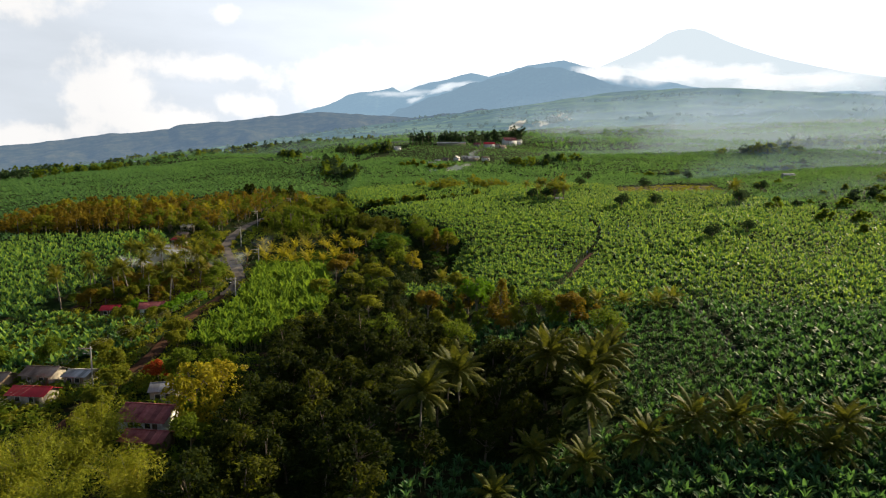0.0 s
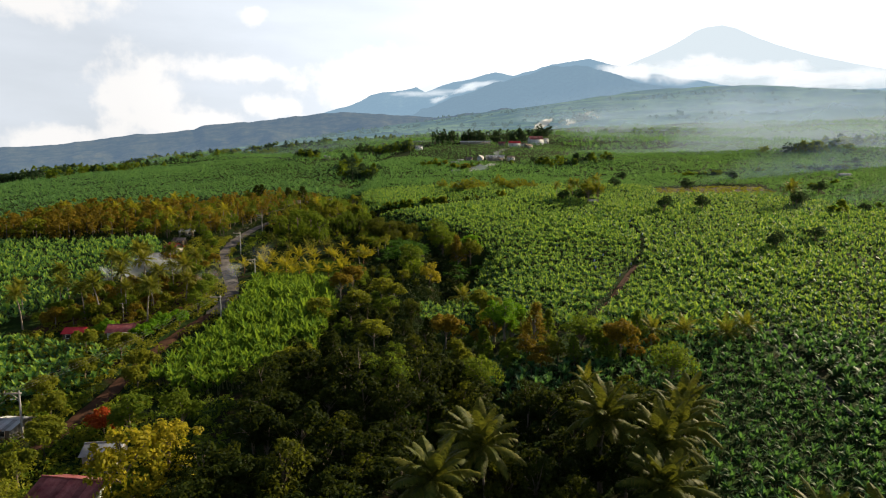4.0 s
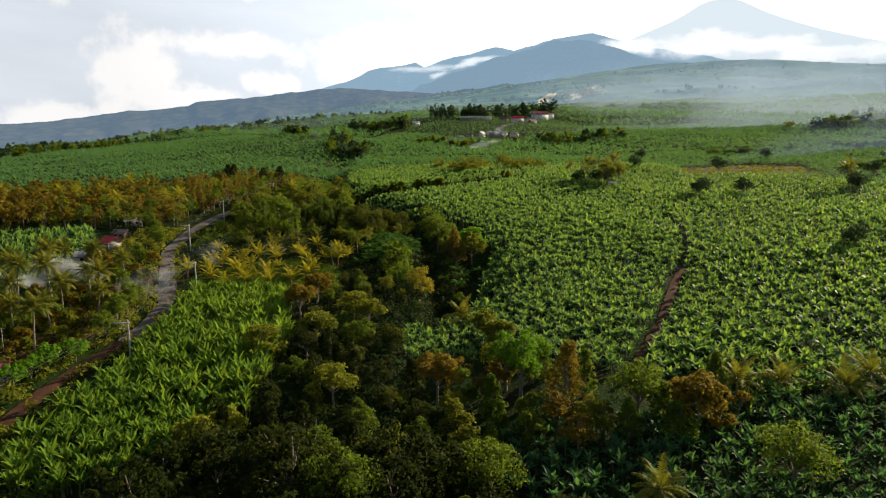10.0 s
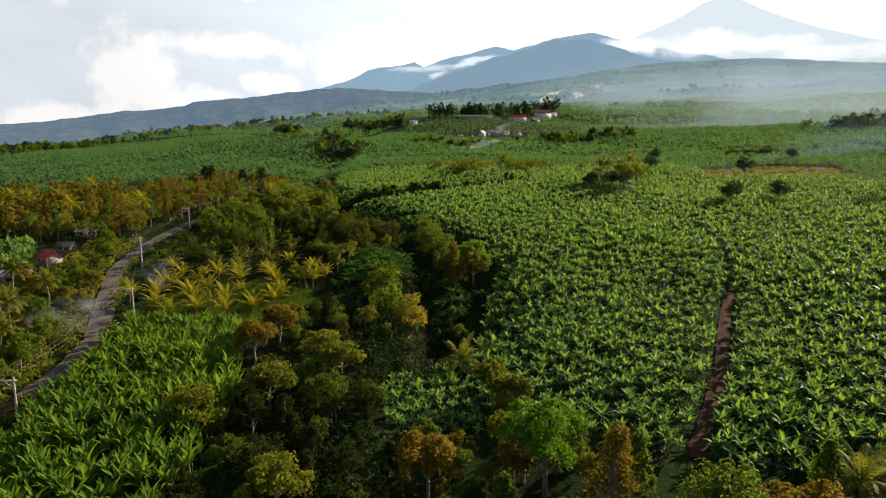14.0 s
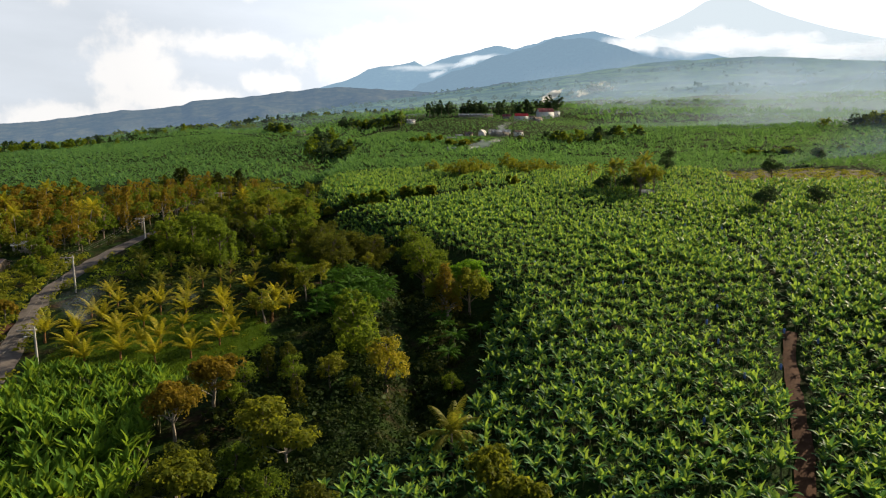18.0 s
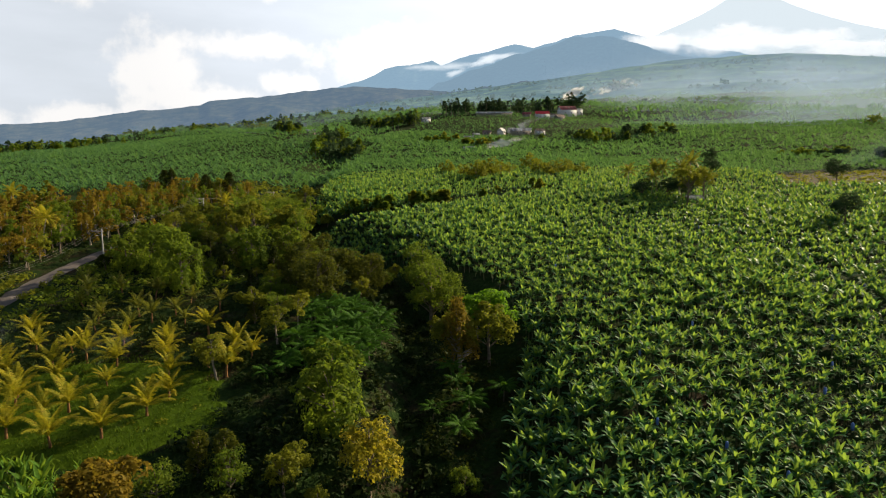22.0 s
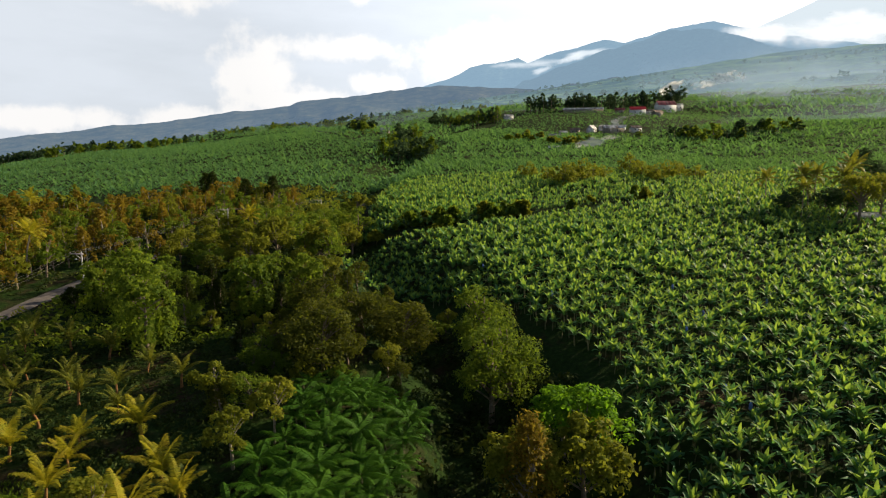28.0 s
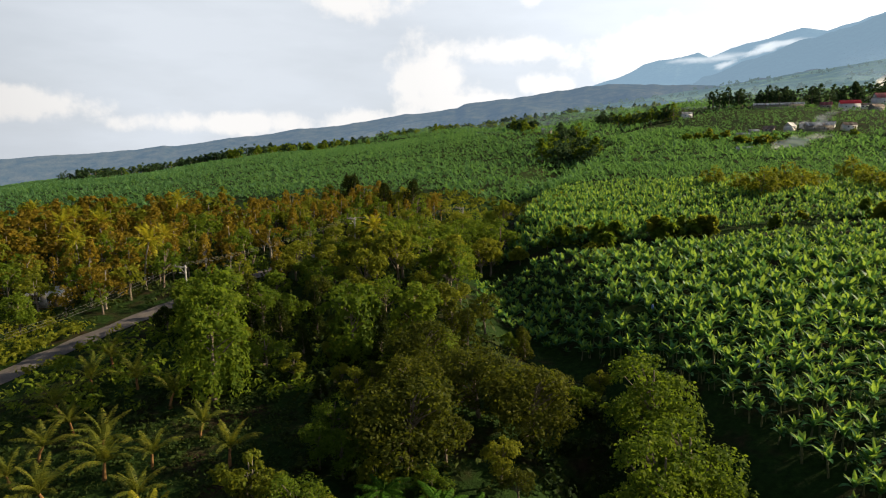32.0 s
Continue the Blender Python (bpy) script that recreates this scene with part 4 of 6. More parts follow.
def frond(rng, az, lift, length, droop, pairs, leaflet, root, broad=0.1):
    """A feather leaf: a bent rib with drooping leaflets on both sides."""
    g = Geo()
    s = np.linspace(0, 1, 7)
    ang = np.radians(lift) - np.radians(droop) * s**1.3
    step = length / 6
    r = np.concatenate([[0], np.cumsum(np.cos(ang[:-1]) * step)])
    z = np.concatenate([[0], np.cumsum(np.sin(ang[:-1]) * step)])
    ca, sa = math.cos(az), math.sin(az)
    rib = np.stack([r * ca, r * sa, z], -1) + root
    g.join(tube(rib, np.linspace(0.045, 0.01, 7), 3))
    side = np.array([-sa, ca, 0.0])
    for k in range(pairs):
        f = 0.12 + 0.88 * (k + 0.5) / pairs
        p = np.array([np.interp(f, s, rib[:, c]) for c in range(3)])
        d = np.array([np.interp(f, s, np.gradient(rib[:, c])) for c in range(3)])
        d = d / np.linalg.norm(d)
        long = leaflet * (math.sin(math.pi * (0.15 + 0.8 * f)) ** 0.7)
        for sgn in (-1, 1):
            out = unit(side * sgn * 0.85 + d * 0.6 + np.array([0, 0, -0.25 + rng.uniform(-0.15, 0.2)]))
            w = d * broad * length / 4
            mid, tip = p + out * long * 0.6, p + out * long + np.array([0, 0, -0.3 * long])
            g.add([p - w, p + w, mid + w, mid - w, tip], [(0, 1, 2, 3)], [(3, 2, 4)])
    return g


def palm_geo(rng, tall, n=18, length=4.0, pairs=11, leaflet=0.85, broad=0.1, low=-15):
    wood, crown = Geo(), []
    bend = rng.normal(0, 0.09, 2)
    spine = [(bend[0] * tall * s * s, bend[1] * tall * s * s, tall * s) for s in (0, 0.2, 0.45, 0.7, 1.0)]
    spine[0] = (0, 0, -0.4)
    wood.join(tube(spine, [0.26, 0.18, 0.155, 0.14, 0.13], 7))
    root = np.array(spine[-1])
    for k in range(n):
        s = k / (n - 1)
        crown.append(frond(rng, k * 2.4 + rng.uniform(-0.2, 0.2), 82 - (82 - low) * s + rng.uniform(-8, 8), length * rng.uniform(0.85, 1.1), 45 + 35 * s, pairs, leaflet, root, broad))
    return wood, crown


near_bananas()
rng = np.random.default_rng(21)
WOOD = [(-38, 100), (-40, 66), (-14, 62), (-10, 90), (20, 96), (32, 106), (33, 128), (4, 140), (-3, 160), (-8, 180), (-14, 192), (-9, 206), (1, 222), (3, 243), (5, 262), (3, 282), (-4, 296), (-14, 306), (-46, 328), (-54, 345), (-50, 362), (-66, 402), (-125, 412), (-165, 385), (-225, 372), (-225, 305), (-150, 303), (-114, 298), (-103, 300), (-100, 325), (-88, 325), (-86, 300), (-46, 286), (-31, 240), (-34, 205), (-34, 170), (-38, 160)]
wx, wy = jittered(rng, WOOD, 5.6, 0.42)
LANDMARKS = [(15.6, 166), (9.8, 172), (-4, 172), (25, 160), (-10.5, 225), (-23, 203), (-20, 199), (0, 209), (-15.5, 240), (-28, 291), (-22, 290), (-8, 281), (3, 268), (-60, 330), (-66, 344), (-42, 116), (-39, 121), (-8, 222), (17.7, 179), (-4, 188), (11, 184), (26, 169), (4, 195), (-31, 258), (-29, 263), (-63, 288), (-59, 284), (-71, 297), (3.5, 270), (-9, 292), (-5, 286), (3, 275), (-2, 266), (1, 259), (-43, 105), (-40, 109), (-29, 294), (-33, 287), (-11, 238), (-15, 232), (-16, 213), (-20, 209), (-37, 188), (-13, 202), (-36, 152), (24, 99), (29, 113), (-1, 117), (-4, 99), (-60, 328), (-3, 214)]
room = np.min([np.hypot(wx - a, wy - b) for a, b in LANDMARKS], axis=0)
keep = (room > 4.6) & (off_line(ROAD, wx, wy) > 5.0) & (off_line(TRENCH, wx, wy) > 4.6) & ~inside([(-30, 240), (-12, 244), (-10, 270), (-32, 272)], wx, wy) & ~inside([(-42, 264), (-26, 262), (-21, 242), (-21, 227), (-34, 224), (-42, 230)], wx, wy) & ~inside([(-9, 232), (12, 232), (12, 257), (-9, 257)], wx, wy)
wx, wy = wx[keep], wy[keep]
order = rng.permutation(len(wx))
wx, wy = wx[order], wy[order]
warm = wx < -86
kinds = [("round", 8.5, 7.5, DUSKY, "dark olive broadleaf tree with a dense rounded crown"), ("round", 9.5, 8.5, GREEN, "green broadleaf tree with a wide clumpy crown"),
         ("round", 7.0, 6.0, OLIVE, "olive green tree with a loose sunlit crown"), ("cone", 9.0, 5.5, DEEP, "dark pointed tree with leaves down to the ground"),
         ("round", 6.0, 6.5, GREEN, "low bushy green tree in the gully"), ("column", 8.5, 5.0, DUSKY, "climber-draped tree, a dark olive leafy column")]
hedge_kinds = [("round", 7.5, 6.0, OLIVE, "olive hedge tree catching the low sun"), ("cone", 8.0, 5.0, GREEN, "pointed green tree in the hedge"), ("round", 6.0, 5.5, GREEN, "bushy green tree in the hedge"), ("round", 6.5, 5.5, RUSTY, "rust-brown tree in the hedge")]
warm_kinds = [("round", 8.5, 7.0, RUSTY, "rust-brown orchard tree with a rounded crown"), ("cone", 9.0, 5.5, RUSTY, "rust-brown pointed orchard tree"), ("round", 8.0, 7.0, OLIVE, "olive orchard tree with pale limbs"), ("round", 8.0, 6.5, GREEN, "green orchard tree among rusty ones")]


def wood_trees(spots_x, spots_y, table, name, group, leaf=0.24, clumps=66, each=30, lo=0.62, hi=1.05):
    """Trees of a wood, each a thing of its own."""
    n = len(table)
    for k, (form, tall, wide, mat, label) in enumerate(table):
        spots = list(zip(spots_x[k::n], spots_y[k::n]))
        for half in (0, 1):
            some = spots[half::2]
            if some:
                wood, crown = tree_geo(rng, tall, wide, form, leaf, clumps, each)
                plant(make_tree(name, label, "tree", group, wood, crown, PALE_BARK if mat is RUSTY else BARK, mat), some, rng, lo, hi)


def far_wood(name, label, spots_x, spots_y, mats, tall=8.0, wide=7.0, leaf=0.55, clumps=16, each=20, lo=0.7, hi=1.3):
    """A wood too far off to tell its trees apart."""
    ob = tagged(new(name), label, "woodland", kind="stuff")
    trunks = Geo()
    for k, mat in enumerate(mats):
        x, y = np.asarray(spots_x)[k::len(mats)], np.asarray(spots_y)[k::len(mats)]
        g = Geo()
        for h in range(3):
            xs, ys = x[h::3], y[h::3]
            if len(xs):
                wood, crown = tree_geo(rng, tall, wide, ("round", "round", "cone")[h], leaf, clumps, each, 0.08)
                spots, yaw, size = np.column_stack([xs, ys, height(xs, ys)]), rng.uniform(0, 6.28, len(xs)), rng.uniform(lo, hi, len(xs))
                g.join(scatter(crown, spots, yaw, size))
                trunks.join(scatter(tube([(0, 0, -0.4), (0, 0, tall * 0.4), (0, 0, tall * 0.75)], [0.03 * tall, 0.02 * tall, 0.008 * tall], 4), spots, yaw, size))
        if g.n:
            tagged(part("crowns", g, mat, ob), kind="stuff")
    tagged(part("trunks", trunks, BARK, ob), kind="stuff")
    return ob


gully = ~warm & (wy < 318)
belt_x, belt_y = wx[~warm & ~gully], wy[~warm & ~gully]
grove = gully & (wy < 150)
gully = gully & ~grove
# the grove's shade is put in with the darkened DEEP leaf colour
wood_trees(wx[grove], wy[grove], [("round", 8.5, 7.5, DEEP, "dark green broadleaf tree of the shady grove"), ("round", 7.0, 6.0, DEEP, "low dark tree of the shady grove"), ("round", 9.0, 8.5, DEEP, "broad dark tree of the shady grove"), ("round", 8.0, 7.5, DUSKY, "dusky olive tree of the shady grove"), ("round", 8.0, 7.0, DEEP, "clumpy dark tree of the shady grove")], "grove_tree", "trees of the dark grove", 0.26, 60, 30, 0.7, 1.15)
close = gully & (wy > 222) & (wx > -64)
gully = gully & ~close
wood_trees(wx[close], wy[close], kinds, "broadleaf_tree", "trees of the gully wood", 0.19, 84, 38, 0.4, 0.72)
shady = gully & (wy < 190)
gully = gully & ~shady
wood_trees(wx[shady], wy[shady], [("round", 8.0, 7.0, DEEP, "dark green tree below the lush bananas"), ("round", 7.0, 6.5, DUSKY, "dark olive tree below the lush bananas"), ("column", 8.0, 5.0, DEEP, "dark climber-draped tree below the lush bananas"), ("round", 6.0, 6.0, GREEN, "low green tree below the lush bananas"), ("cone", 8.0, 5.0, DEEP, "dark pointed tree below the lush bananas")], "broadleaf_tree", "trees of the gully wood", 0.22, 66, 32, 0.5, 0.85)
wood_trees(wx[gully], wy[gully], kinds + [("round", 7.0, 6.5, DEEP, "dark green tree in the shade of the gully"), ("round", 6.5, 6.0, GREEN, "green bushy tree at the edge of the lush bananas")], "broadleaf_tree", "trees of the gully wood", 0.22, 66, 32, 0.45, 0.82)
wood_trees(belt_x, belt_y, [k for k in kinds if k[3] not in (DEEP, DUSKY)] + warm_kinds[2:3], "belt_tree", "trees of the wooded belt")
hx_, hy_ = jittered(rng, [(4, 150), (12, 152), (24, 150), (40, 158), (46, 168), (30, 168), (16, 180), (2, 186), (-6, 184), (-4, 160)], 5.2, 0.4)
hedge_room = np.min([np.hypot(hx_ - a, hy_ - b) for a, b in LANDMARKS], axis=0) > 3.6
hx_, hy_ = hx_[hedge_room], hy_[hedge_room]
wood_trees(hx_, hy_, hedge_kinds, "hedge_tree", "trees of the hedge", 0.23, 66, 34, 0.6, 1.0)
front = warm & (wx > -150)
wood_trees(wx[front], wy[front], warm_kinds, "orchard_tree", "orchard trees in the belt", 0.33, 34, 20)
back = warm & ~front
far_wood("orchard_wood", "rust-brown orchard wood along the far edge of the fields", wx[back], wy[back], [RUSTY, OLIVE, RUSTY], 8.5, 7.0, 0.5, 18, 16)


# ---------------------------------------------------------------- bare patch, clouds on the mountains, smoke
def patch(name, poly, mat, label, category):
    xs, ys = [p[0] for p in poly], [p[1] for p in poly]
    gx, gy = np.meshgrid(np.arange(min(xs) - 3, max(xs) + 3, 3.0), np.arange(min(ys) - 3, max(ys) + 3, 3.0))
    z = height(gx, gy) + np.where(inside(poly, gx, gy), 0.35, -0.6)
    idx = np.arange(gx.size).reshape(gx.shape)
    q = np.stack([idx[:-1, :-1], idx[:-1, 1:], idx[1:, 1:], idx[1:, :-1]], -1).reshape(-1, 4)
    return tagged(new(name, mesh_of(name, Geo().add(np.stack([gx, gy, z], -1), q), mat, True)), label, category, kind="structure")


patch("ground_clearing", BARE_PATCH, CLEARED, "cleared weedy earth between banana fields", "clearing")
patch("ground_lawn", [(-68, 226), (-38, 224), (-31, 236), (-36, 248), (-52, 254), (-66, 250), (-72, 240)], GRASS, "short bright green grass under the young palms", "grass")
patch("ground_yard", [(-112, 184), (-80, 182), (-78, 215), (-88, 250), (-112, 252)], SOIL, "shaded earth yard under the tall palms", "yard")


def misty_sheet(name, label, category, mat, centre, across, wide, high, rise=0.0, seed=1, bow=0.1, kind="", heart=0.5):
    """A soft-edged sheet of cloud or smoke; thick at its heart and thin at its ragged rim."""
    r = np.random.default_rng(seed)
    n, m = 26, 12
    u, w = np.meshgrid(np.linspace(-1, 1, n), np.linspace(-1, 1, m))
    ang = np.arctan2(w, u)
    rim = 0.82 + 0.1 * np.sin(ang * 3 + seed) + 0.07 * np.sin(ang * 7 + 2 * seed)
    k = np.maximum(np.abs(u), np.abs(w)) / np.maximum(np.hypot(u, w), 1e-6)
    uu, ww = u * k * rim, w * k * rim
    d = np.array([across[0], across[1], 0.0]) / math.hypot(*across)
    back = np.array([-d[1], d[0], 0.0])
    p = np.array(centre) + uu[..., None] * d * wide / 2 + ww[..., None] * np.array([0, 0, 1.0]) * high / 2 + (uu * rise)[..., None] * np.array([0, 0, 1.0])
    p = p + (bow * wide * (uu**2) + 0.05 * wide * np.sin(uu * 5 + ww * 3))[..., None] * back
    idx = np.arange(n * m).reshape(m, n)
    q = np.stack([idx[:-1, :-1], idx[:-1, 1:], idx[1:, 1:], idx[1:, :-1]], -1).reshape(-1, 4)
    me = mesh_of(name, Geo().add(p, q), mat, True)
    thick = heart - (heart + 0.5) * np.hypot(u * k, w * k) ** 1.6
    me.attributes.new("thick", "FLOAT", "POINT").data.foreach_set("value", thick.ravel().astype(np.float32))
    return tagged(new(name, me), label, category, kind=kind)


def mountain_cloud(az, el, wide, high, seed, reach=3950.0, tilt=0.0, mat=CLOUD):
    a = radians(az)
    c = (reach * math.sin(a), 110 + reach * math.cos(a), 51 + reach * math.tan(radians(el)))
    misty_sheet("backdrop_cloud", "white cloud lying against the mountain side", "cloud", mat, c, (math.cos(a), -math.sin(a)), reach * radians(wide), reach * radians(high), reach * radians(tilt), seed, 0.02, "structure", 0.75)


mountain_cloud(25.0, 5.9, 26.0, 2.2, 11, 3100, 0.0, MIST)
mountain_cloud(34.0, 5.2, 16.0, 2.6, 12, 3050, 0.0, MIST)
mountain_cloud(19.5, 8.4, 20.0, 3.8, 1)
mountain_cloud(20.5, 9.2, 7.0, 2.2, 3)
mountain_cloud(15.2, 8.6, 6.0, 2.6, 4)
mountain_cloud(25.0, 8.2, 10.0, 2.4, 8)
mountain_cloud(0.2, 7.5, 4.0, 1.1, 10, 3780, 0.5, MIST)
mountain_cloud(-2.2, 6.6, 3.0, 1.0, 14, 3780, 0.45, MIST)
mountain_cloud(14.0, 8.6, 9.0, 3.0, 2)
mountain_cloud(31.0, 7.2, 18.0, 3.0, 5)
mountain_cloud(-3.5, 7.1, 9.0, 1.3, 6, 3880, 0.25, MIST)
mountain_cloud(1.6, 7.9, 6.0, 1.0, 7, 3900, 0.4, MIST)
mountain_cloud(-10.5, 6.5, 6.0, 0.8, 9, 3900, 0.3, MIST)

misty_sheet("smoke", "thin bluish wood smoke drifting over the road and palms", "smoke", SMOKE, (-102, 222, 21), (1.0, -0.12), 44, 12, 2.5, 3, 0.1, '', 0.6)
misty_sheet("smoke", "thin bluish wood smoke drifting over young palms", "smoke", SMOKE, (-66, 244, 24), (1.0, 0.1), 64, 14, 1.0, 5, 0.1, '', -0.2)
misty_sheet("smoke", "white smoke rising from a field fire below the village", "smoke", PALE_SMOKE, (16, 580, ground_at(16, 580) + 6), (1.0, 0.3), 40, 10, 5.0, 8, 0.1, '', 0.8)
misty_sheet("smoke", "grey smoke hanging over the village roofs", "smoke", PALE_SMOKE, (36, 684, ground_at(36, 684) + 9), (1.0, 0.5), 46, 12, 7.0, 13, 0.1, '', 0.55)
misty_sheet("smoke", "bright white smoke plume rising behind the village", "smoke", PLUME, (140, 1120, 134), (1.0, 0.2), 62, 20, 15.0, 21, 0.1, '', 1.1)
misty_sheet("smoke", "thin pale smoke drifting away from the plume", "smoke", PALE_SMOKE, (205, 1130, 143), (1.0, 0.2), 130, 32, 12.0, 22, 0.1, '', 0.6)
misty_sheet("smoke", "pale dust and smoke hanging over the road", "smoke", SMOKE, (-76, 216, ground_at(-76, 216) + 6), (1.0, 0.3), 26, 11, 1.0, 24, 0.1, '', 0.2)



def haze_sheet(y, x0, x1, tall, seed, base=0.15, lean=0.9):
    """An upright see-through sheet standing in for smoke and distance haze, thick near the ground and gone at its top.
    """
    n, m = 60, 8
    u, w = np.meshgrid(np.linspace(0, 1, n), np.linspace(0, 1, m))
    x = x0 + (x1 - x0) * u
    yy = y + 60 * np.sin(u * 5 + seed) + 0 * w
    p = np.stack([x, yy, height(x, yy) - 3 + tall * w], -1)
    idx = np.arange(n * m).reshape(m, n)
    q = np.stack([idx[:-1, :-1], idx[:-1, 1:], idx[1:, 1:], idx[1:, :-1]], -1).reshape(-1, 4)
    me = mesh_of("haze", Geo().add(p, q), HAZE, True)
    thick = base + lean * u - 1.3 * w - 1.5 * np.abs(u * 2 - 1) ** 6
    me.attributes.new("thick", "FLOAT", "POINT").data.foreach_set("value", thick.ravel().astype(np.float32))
    tagged(new("haze", me), "thin bluish sheet standing in for smoke and distance haze", "haze", "smoke haze over the fields")


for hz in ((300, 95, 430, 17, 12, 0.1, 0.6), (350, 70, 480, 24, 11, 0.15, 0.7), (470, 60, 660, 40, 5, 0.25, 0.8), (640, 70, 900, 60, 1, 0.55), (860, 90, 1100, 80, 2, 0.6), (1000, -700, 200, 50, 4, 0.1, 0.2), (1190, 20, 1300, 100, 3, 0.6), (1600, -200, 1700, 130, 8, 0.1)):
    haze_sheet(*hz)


# ---------------------------------------------------------------- undergrowth and grass
def bush_geo(r, wide, tall, leaves, leaf):
    g = Geo()
    for _ in range(7):
        c = np.array([r.uniform(-0.35, 0.35) * wide, r.uniform(-0.35, 0.35) * wide, r.uniform(0.25, 0.7) * tall])
        d = unit(r.normal(0, 1, (leaves // 7, 3)) + (0, 0, 0.4))
        leaf_cloud(g, r, c + d * np.array([0.28 * wide, 0.28 * wide, 0.35 * tall]) * r.uniform(0.6, 1, (leaves // 7, 1)), d + (0, 0, 0.6), leaf)
    return g


def undergrowth(name, label, poly, gap, mat, wide, tall, leaves, leaf, seed, clear=3.4, keep_share=1.0):
    r = np.random.default_rng(seed)
    x, y = jittered(r, poly, gap, 0.5)
    ok = (off_line(ROAD, x, y) > clear) & (r.uniform(0, 1, len(x)) < keep_share)
    x, y = x[ok], y[ok]
    g = Geo()
    for k in range(5):
        xs, ys = x[k::5], y[k::5]
        if len(xs):
            g.join(scatter(bush_geo(r, wide, tall, leaves, leaf), np.column_stack([xs, ys, height(xs, ys)]), r.uniform(0, 6.28, len(xs)), r.uniform(0.55, 1.35, len(xs))))
    return tagged(new(name, mesh_of(name, g, mat)), label, "undergrowth", kind="stuff")


undergrowth("undergrowth", "dense undergrowth darkened for shade on the gully floor", WOOD, 4.2, WEEDS, 3.8, 1.8, 35, 0.42, 41)
yard_x, yard_y = jittered(rng, [(-114, 184), (-80, 186), (-77, 215), (-88, 250), (-112, 256)], 6.0, 0.45)
wood_trees(yard_x, yard_y, [("round", 5.0, 5.5, RUSTY, "rust-brown shade tree under the tall palms"), ("round", 5.0, 5.5, OLIVE, "olive shade tree under the tall palms"), ("round", 4.5, 5.5, GREEN, "bushy green tree under the tall palms")], "yard_tree", "trees of the palm yard")
undergrowth("undergrowth", "weeds and shrubs along the road and palm yard", [(-112, 130), (-60, 95), (-55, 130), (-66, 160), (-66, 215), (-88, 262), (-94, 300), (-116, 300), (-112, 255)], 2.5, OLIVE, 3.0, 1.7, 42, 0.34, 42, 2.2)
undergrowth("undergrowth", "weeds round the houses and bamboo", [(-110, 60), (-36, 60), (-34, 100), (-40, 140), (-60, 150), (-110, 128)], 3.0, GREEN, 3.4, 2.2, 42, 0.36, 43, 2.6)
undergrowth("undergrowth", "shrubs between the orchard and the road", [(-84, 262), (-60, 286), (-46, 288), (-40, 300), (-86, 322), (-92, 300)], 3.0, GREEN, 3.0, 1.9, 49, 0.33, 44)
# near-black shrubs painted as shade along the lawn edge and gully
undergrowth("undergrowth", "low shrubs coloured as shade between the lawn and the gully", [(-34, 224), (-21, 226), (-20, 244), (-27, 262), (-33, 250), (-32, 238)], 2.4, SHADE, 2.8, 1.8, 60, 0.25, 46)
undergrowth("undergrowth", "shrubs coloured as shade between the gully and the banana rows", [(-5, 232), (8, 232), (8, 258), (2, 262), (-6, 258)], 2.6, DEEP, 3.0, 2.0, 60, 0.24, 47)
undergrowth("undergrowth", "shrubs coloured as shade hanging over the gully sides", [(-15, 214), (3, 214), (-1, 238), (-3, 258), (-6, 284), (-20, 306), (-32, 308), (-19, 284), (-16, 258), (-14, 238)], 2.5, SHADE, 2.8, 1.7, 56, 0.24, 48)
undergrowth("undergrowth", "shrubs coloured as shade under the trees beside the lush bananas", [(-40, 140), (-30, 165), (-31, 200), (-36, 222), (-20, 226), (-8, 206), (-14, 190), (-6, 176), (-2, 150), (-10, 140)], 2.6, SHADE, 3.2, 2.4, 56, 0.26, 49)
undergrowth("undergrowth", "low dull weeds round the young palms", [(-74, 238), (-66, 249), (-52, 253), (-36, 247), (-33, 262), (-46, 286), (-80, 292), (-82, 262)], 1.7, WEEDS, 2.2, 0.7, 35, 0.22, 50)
undergrowth("undergrowth", "weeds and dry shrubs on the cleared earth", BARE_PATCH, 3.6, OLIVE, 3.0, 1.1, 28, 0.4, 52)
undergrowth("undergrowth", "shrubs coloured as shade on the near gully floor", [(-24, 196), (-10, 198), (1, 214), (2, 234), (-24, 234)], 1.9, SHADE, 2.8, 1.9, 50, 0.25, 53)
undergrowth("undergrowth", "scattered dry weeds on the lawn", [(-70, 226), (-38, 224), (-31, 236), (-36, 248), (-52, 254), (-66, 250), (-72, 240)], 2.4, OLIVE, 1.8, 0.6, 28, 0.16, 54, 3.4, 0.5)
undergrowth("undergrowth", "low shrubs on the far bank of the gully", [(-62, 440), (-28, 400), (-28, 350), (-62, 400), (-130, 415), (-100, 445)], 4.0, OLIVE, 3.6, 2.0, 60, 0.36, 45)


def grass(name, label, poly, gap, seed, tall=0.35):
    r = np.random.default_rng(seed)
    x, y = jittered(r, poly, gap, 0.5)
    g = Geo()
    for k in range(4):
        t = Geo()
        for b in range(7):
            v, q = blade(r.uniform(0, 6.28), r.uniform(50, 80), tall * r.uniform(0.7, 1.3), 0.07, 50, 2, False, (r.uniform(-0.3, 0.3), r.uniform(-0.3, 0.3), 0))
            t.add(v, q)
        xs, ys = x[k::4], y[k::4]
        g.join(scatter(t, np.column_stack([xs, ys, height(xs, ys) + 0.3]), r.uniform(0, 6.28, len(xs)), r.uniform(0.7, 1.5, len(xs))))
    return tagged(new(name, mesh_of(name, g, GRASS)), label, "grass", kind="stuff")


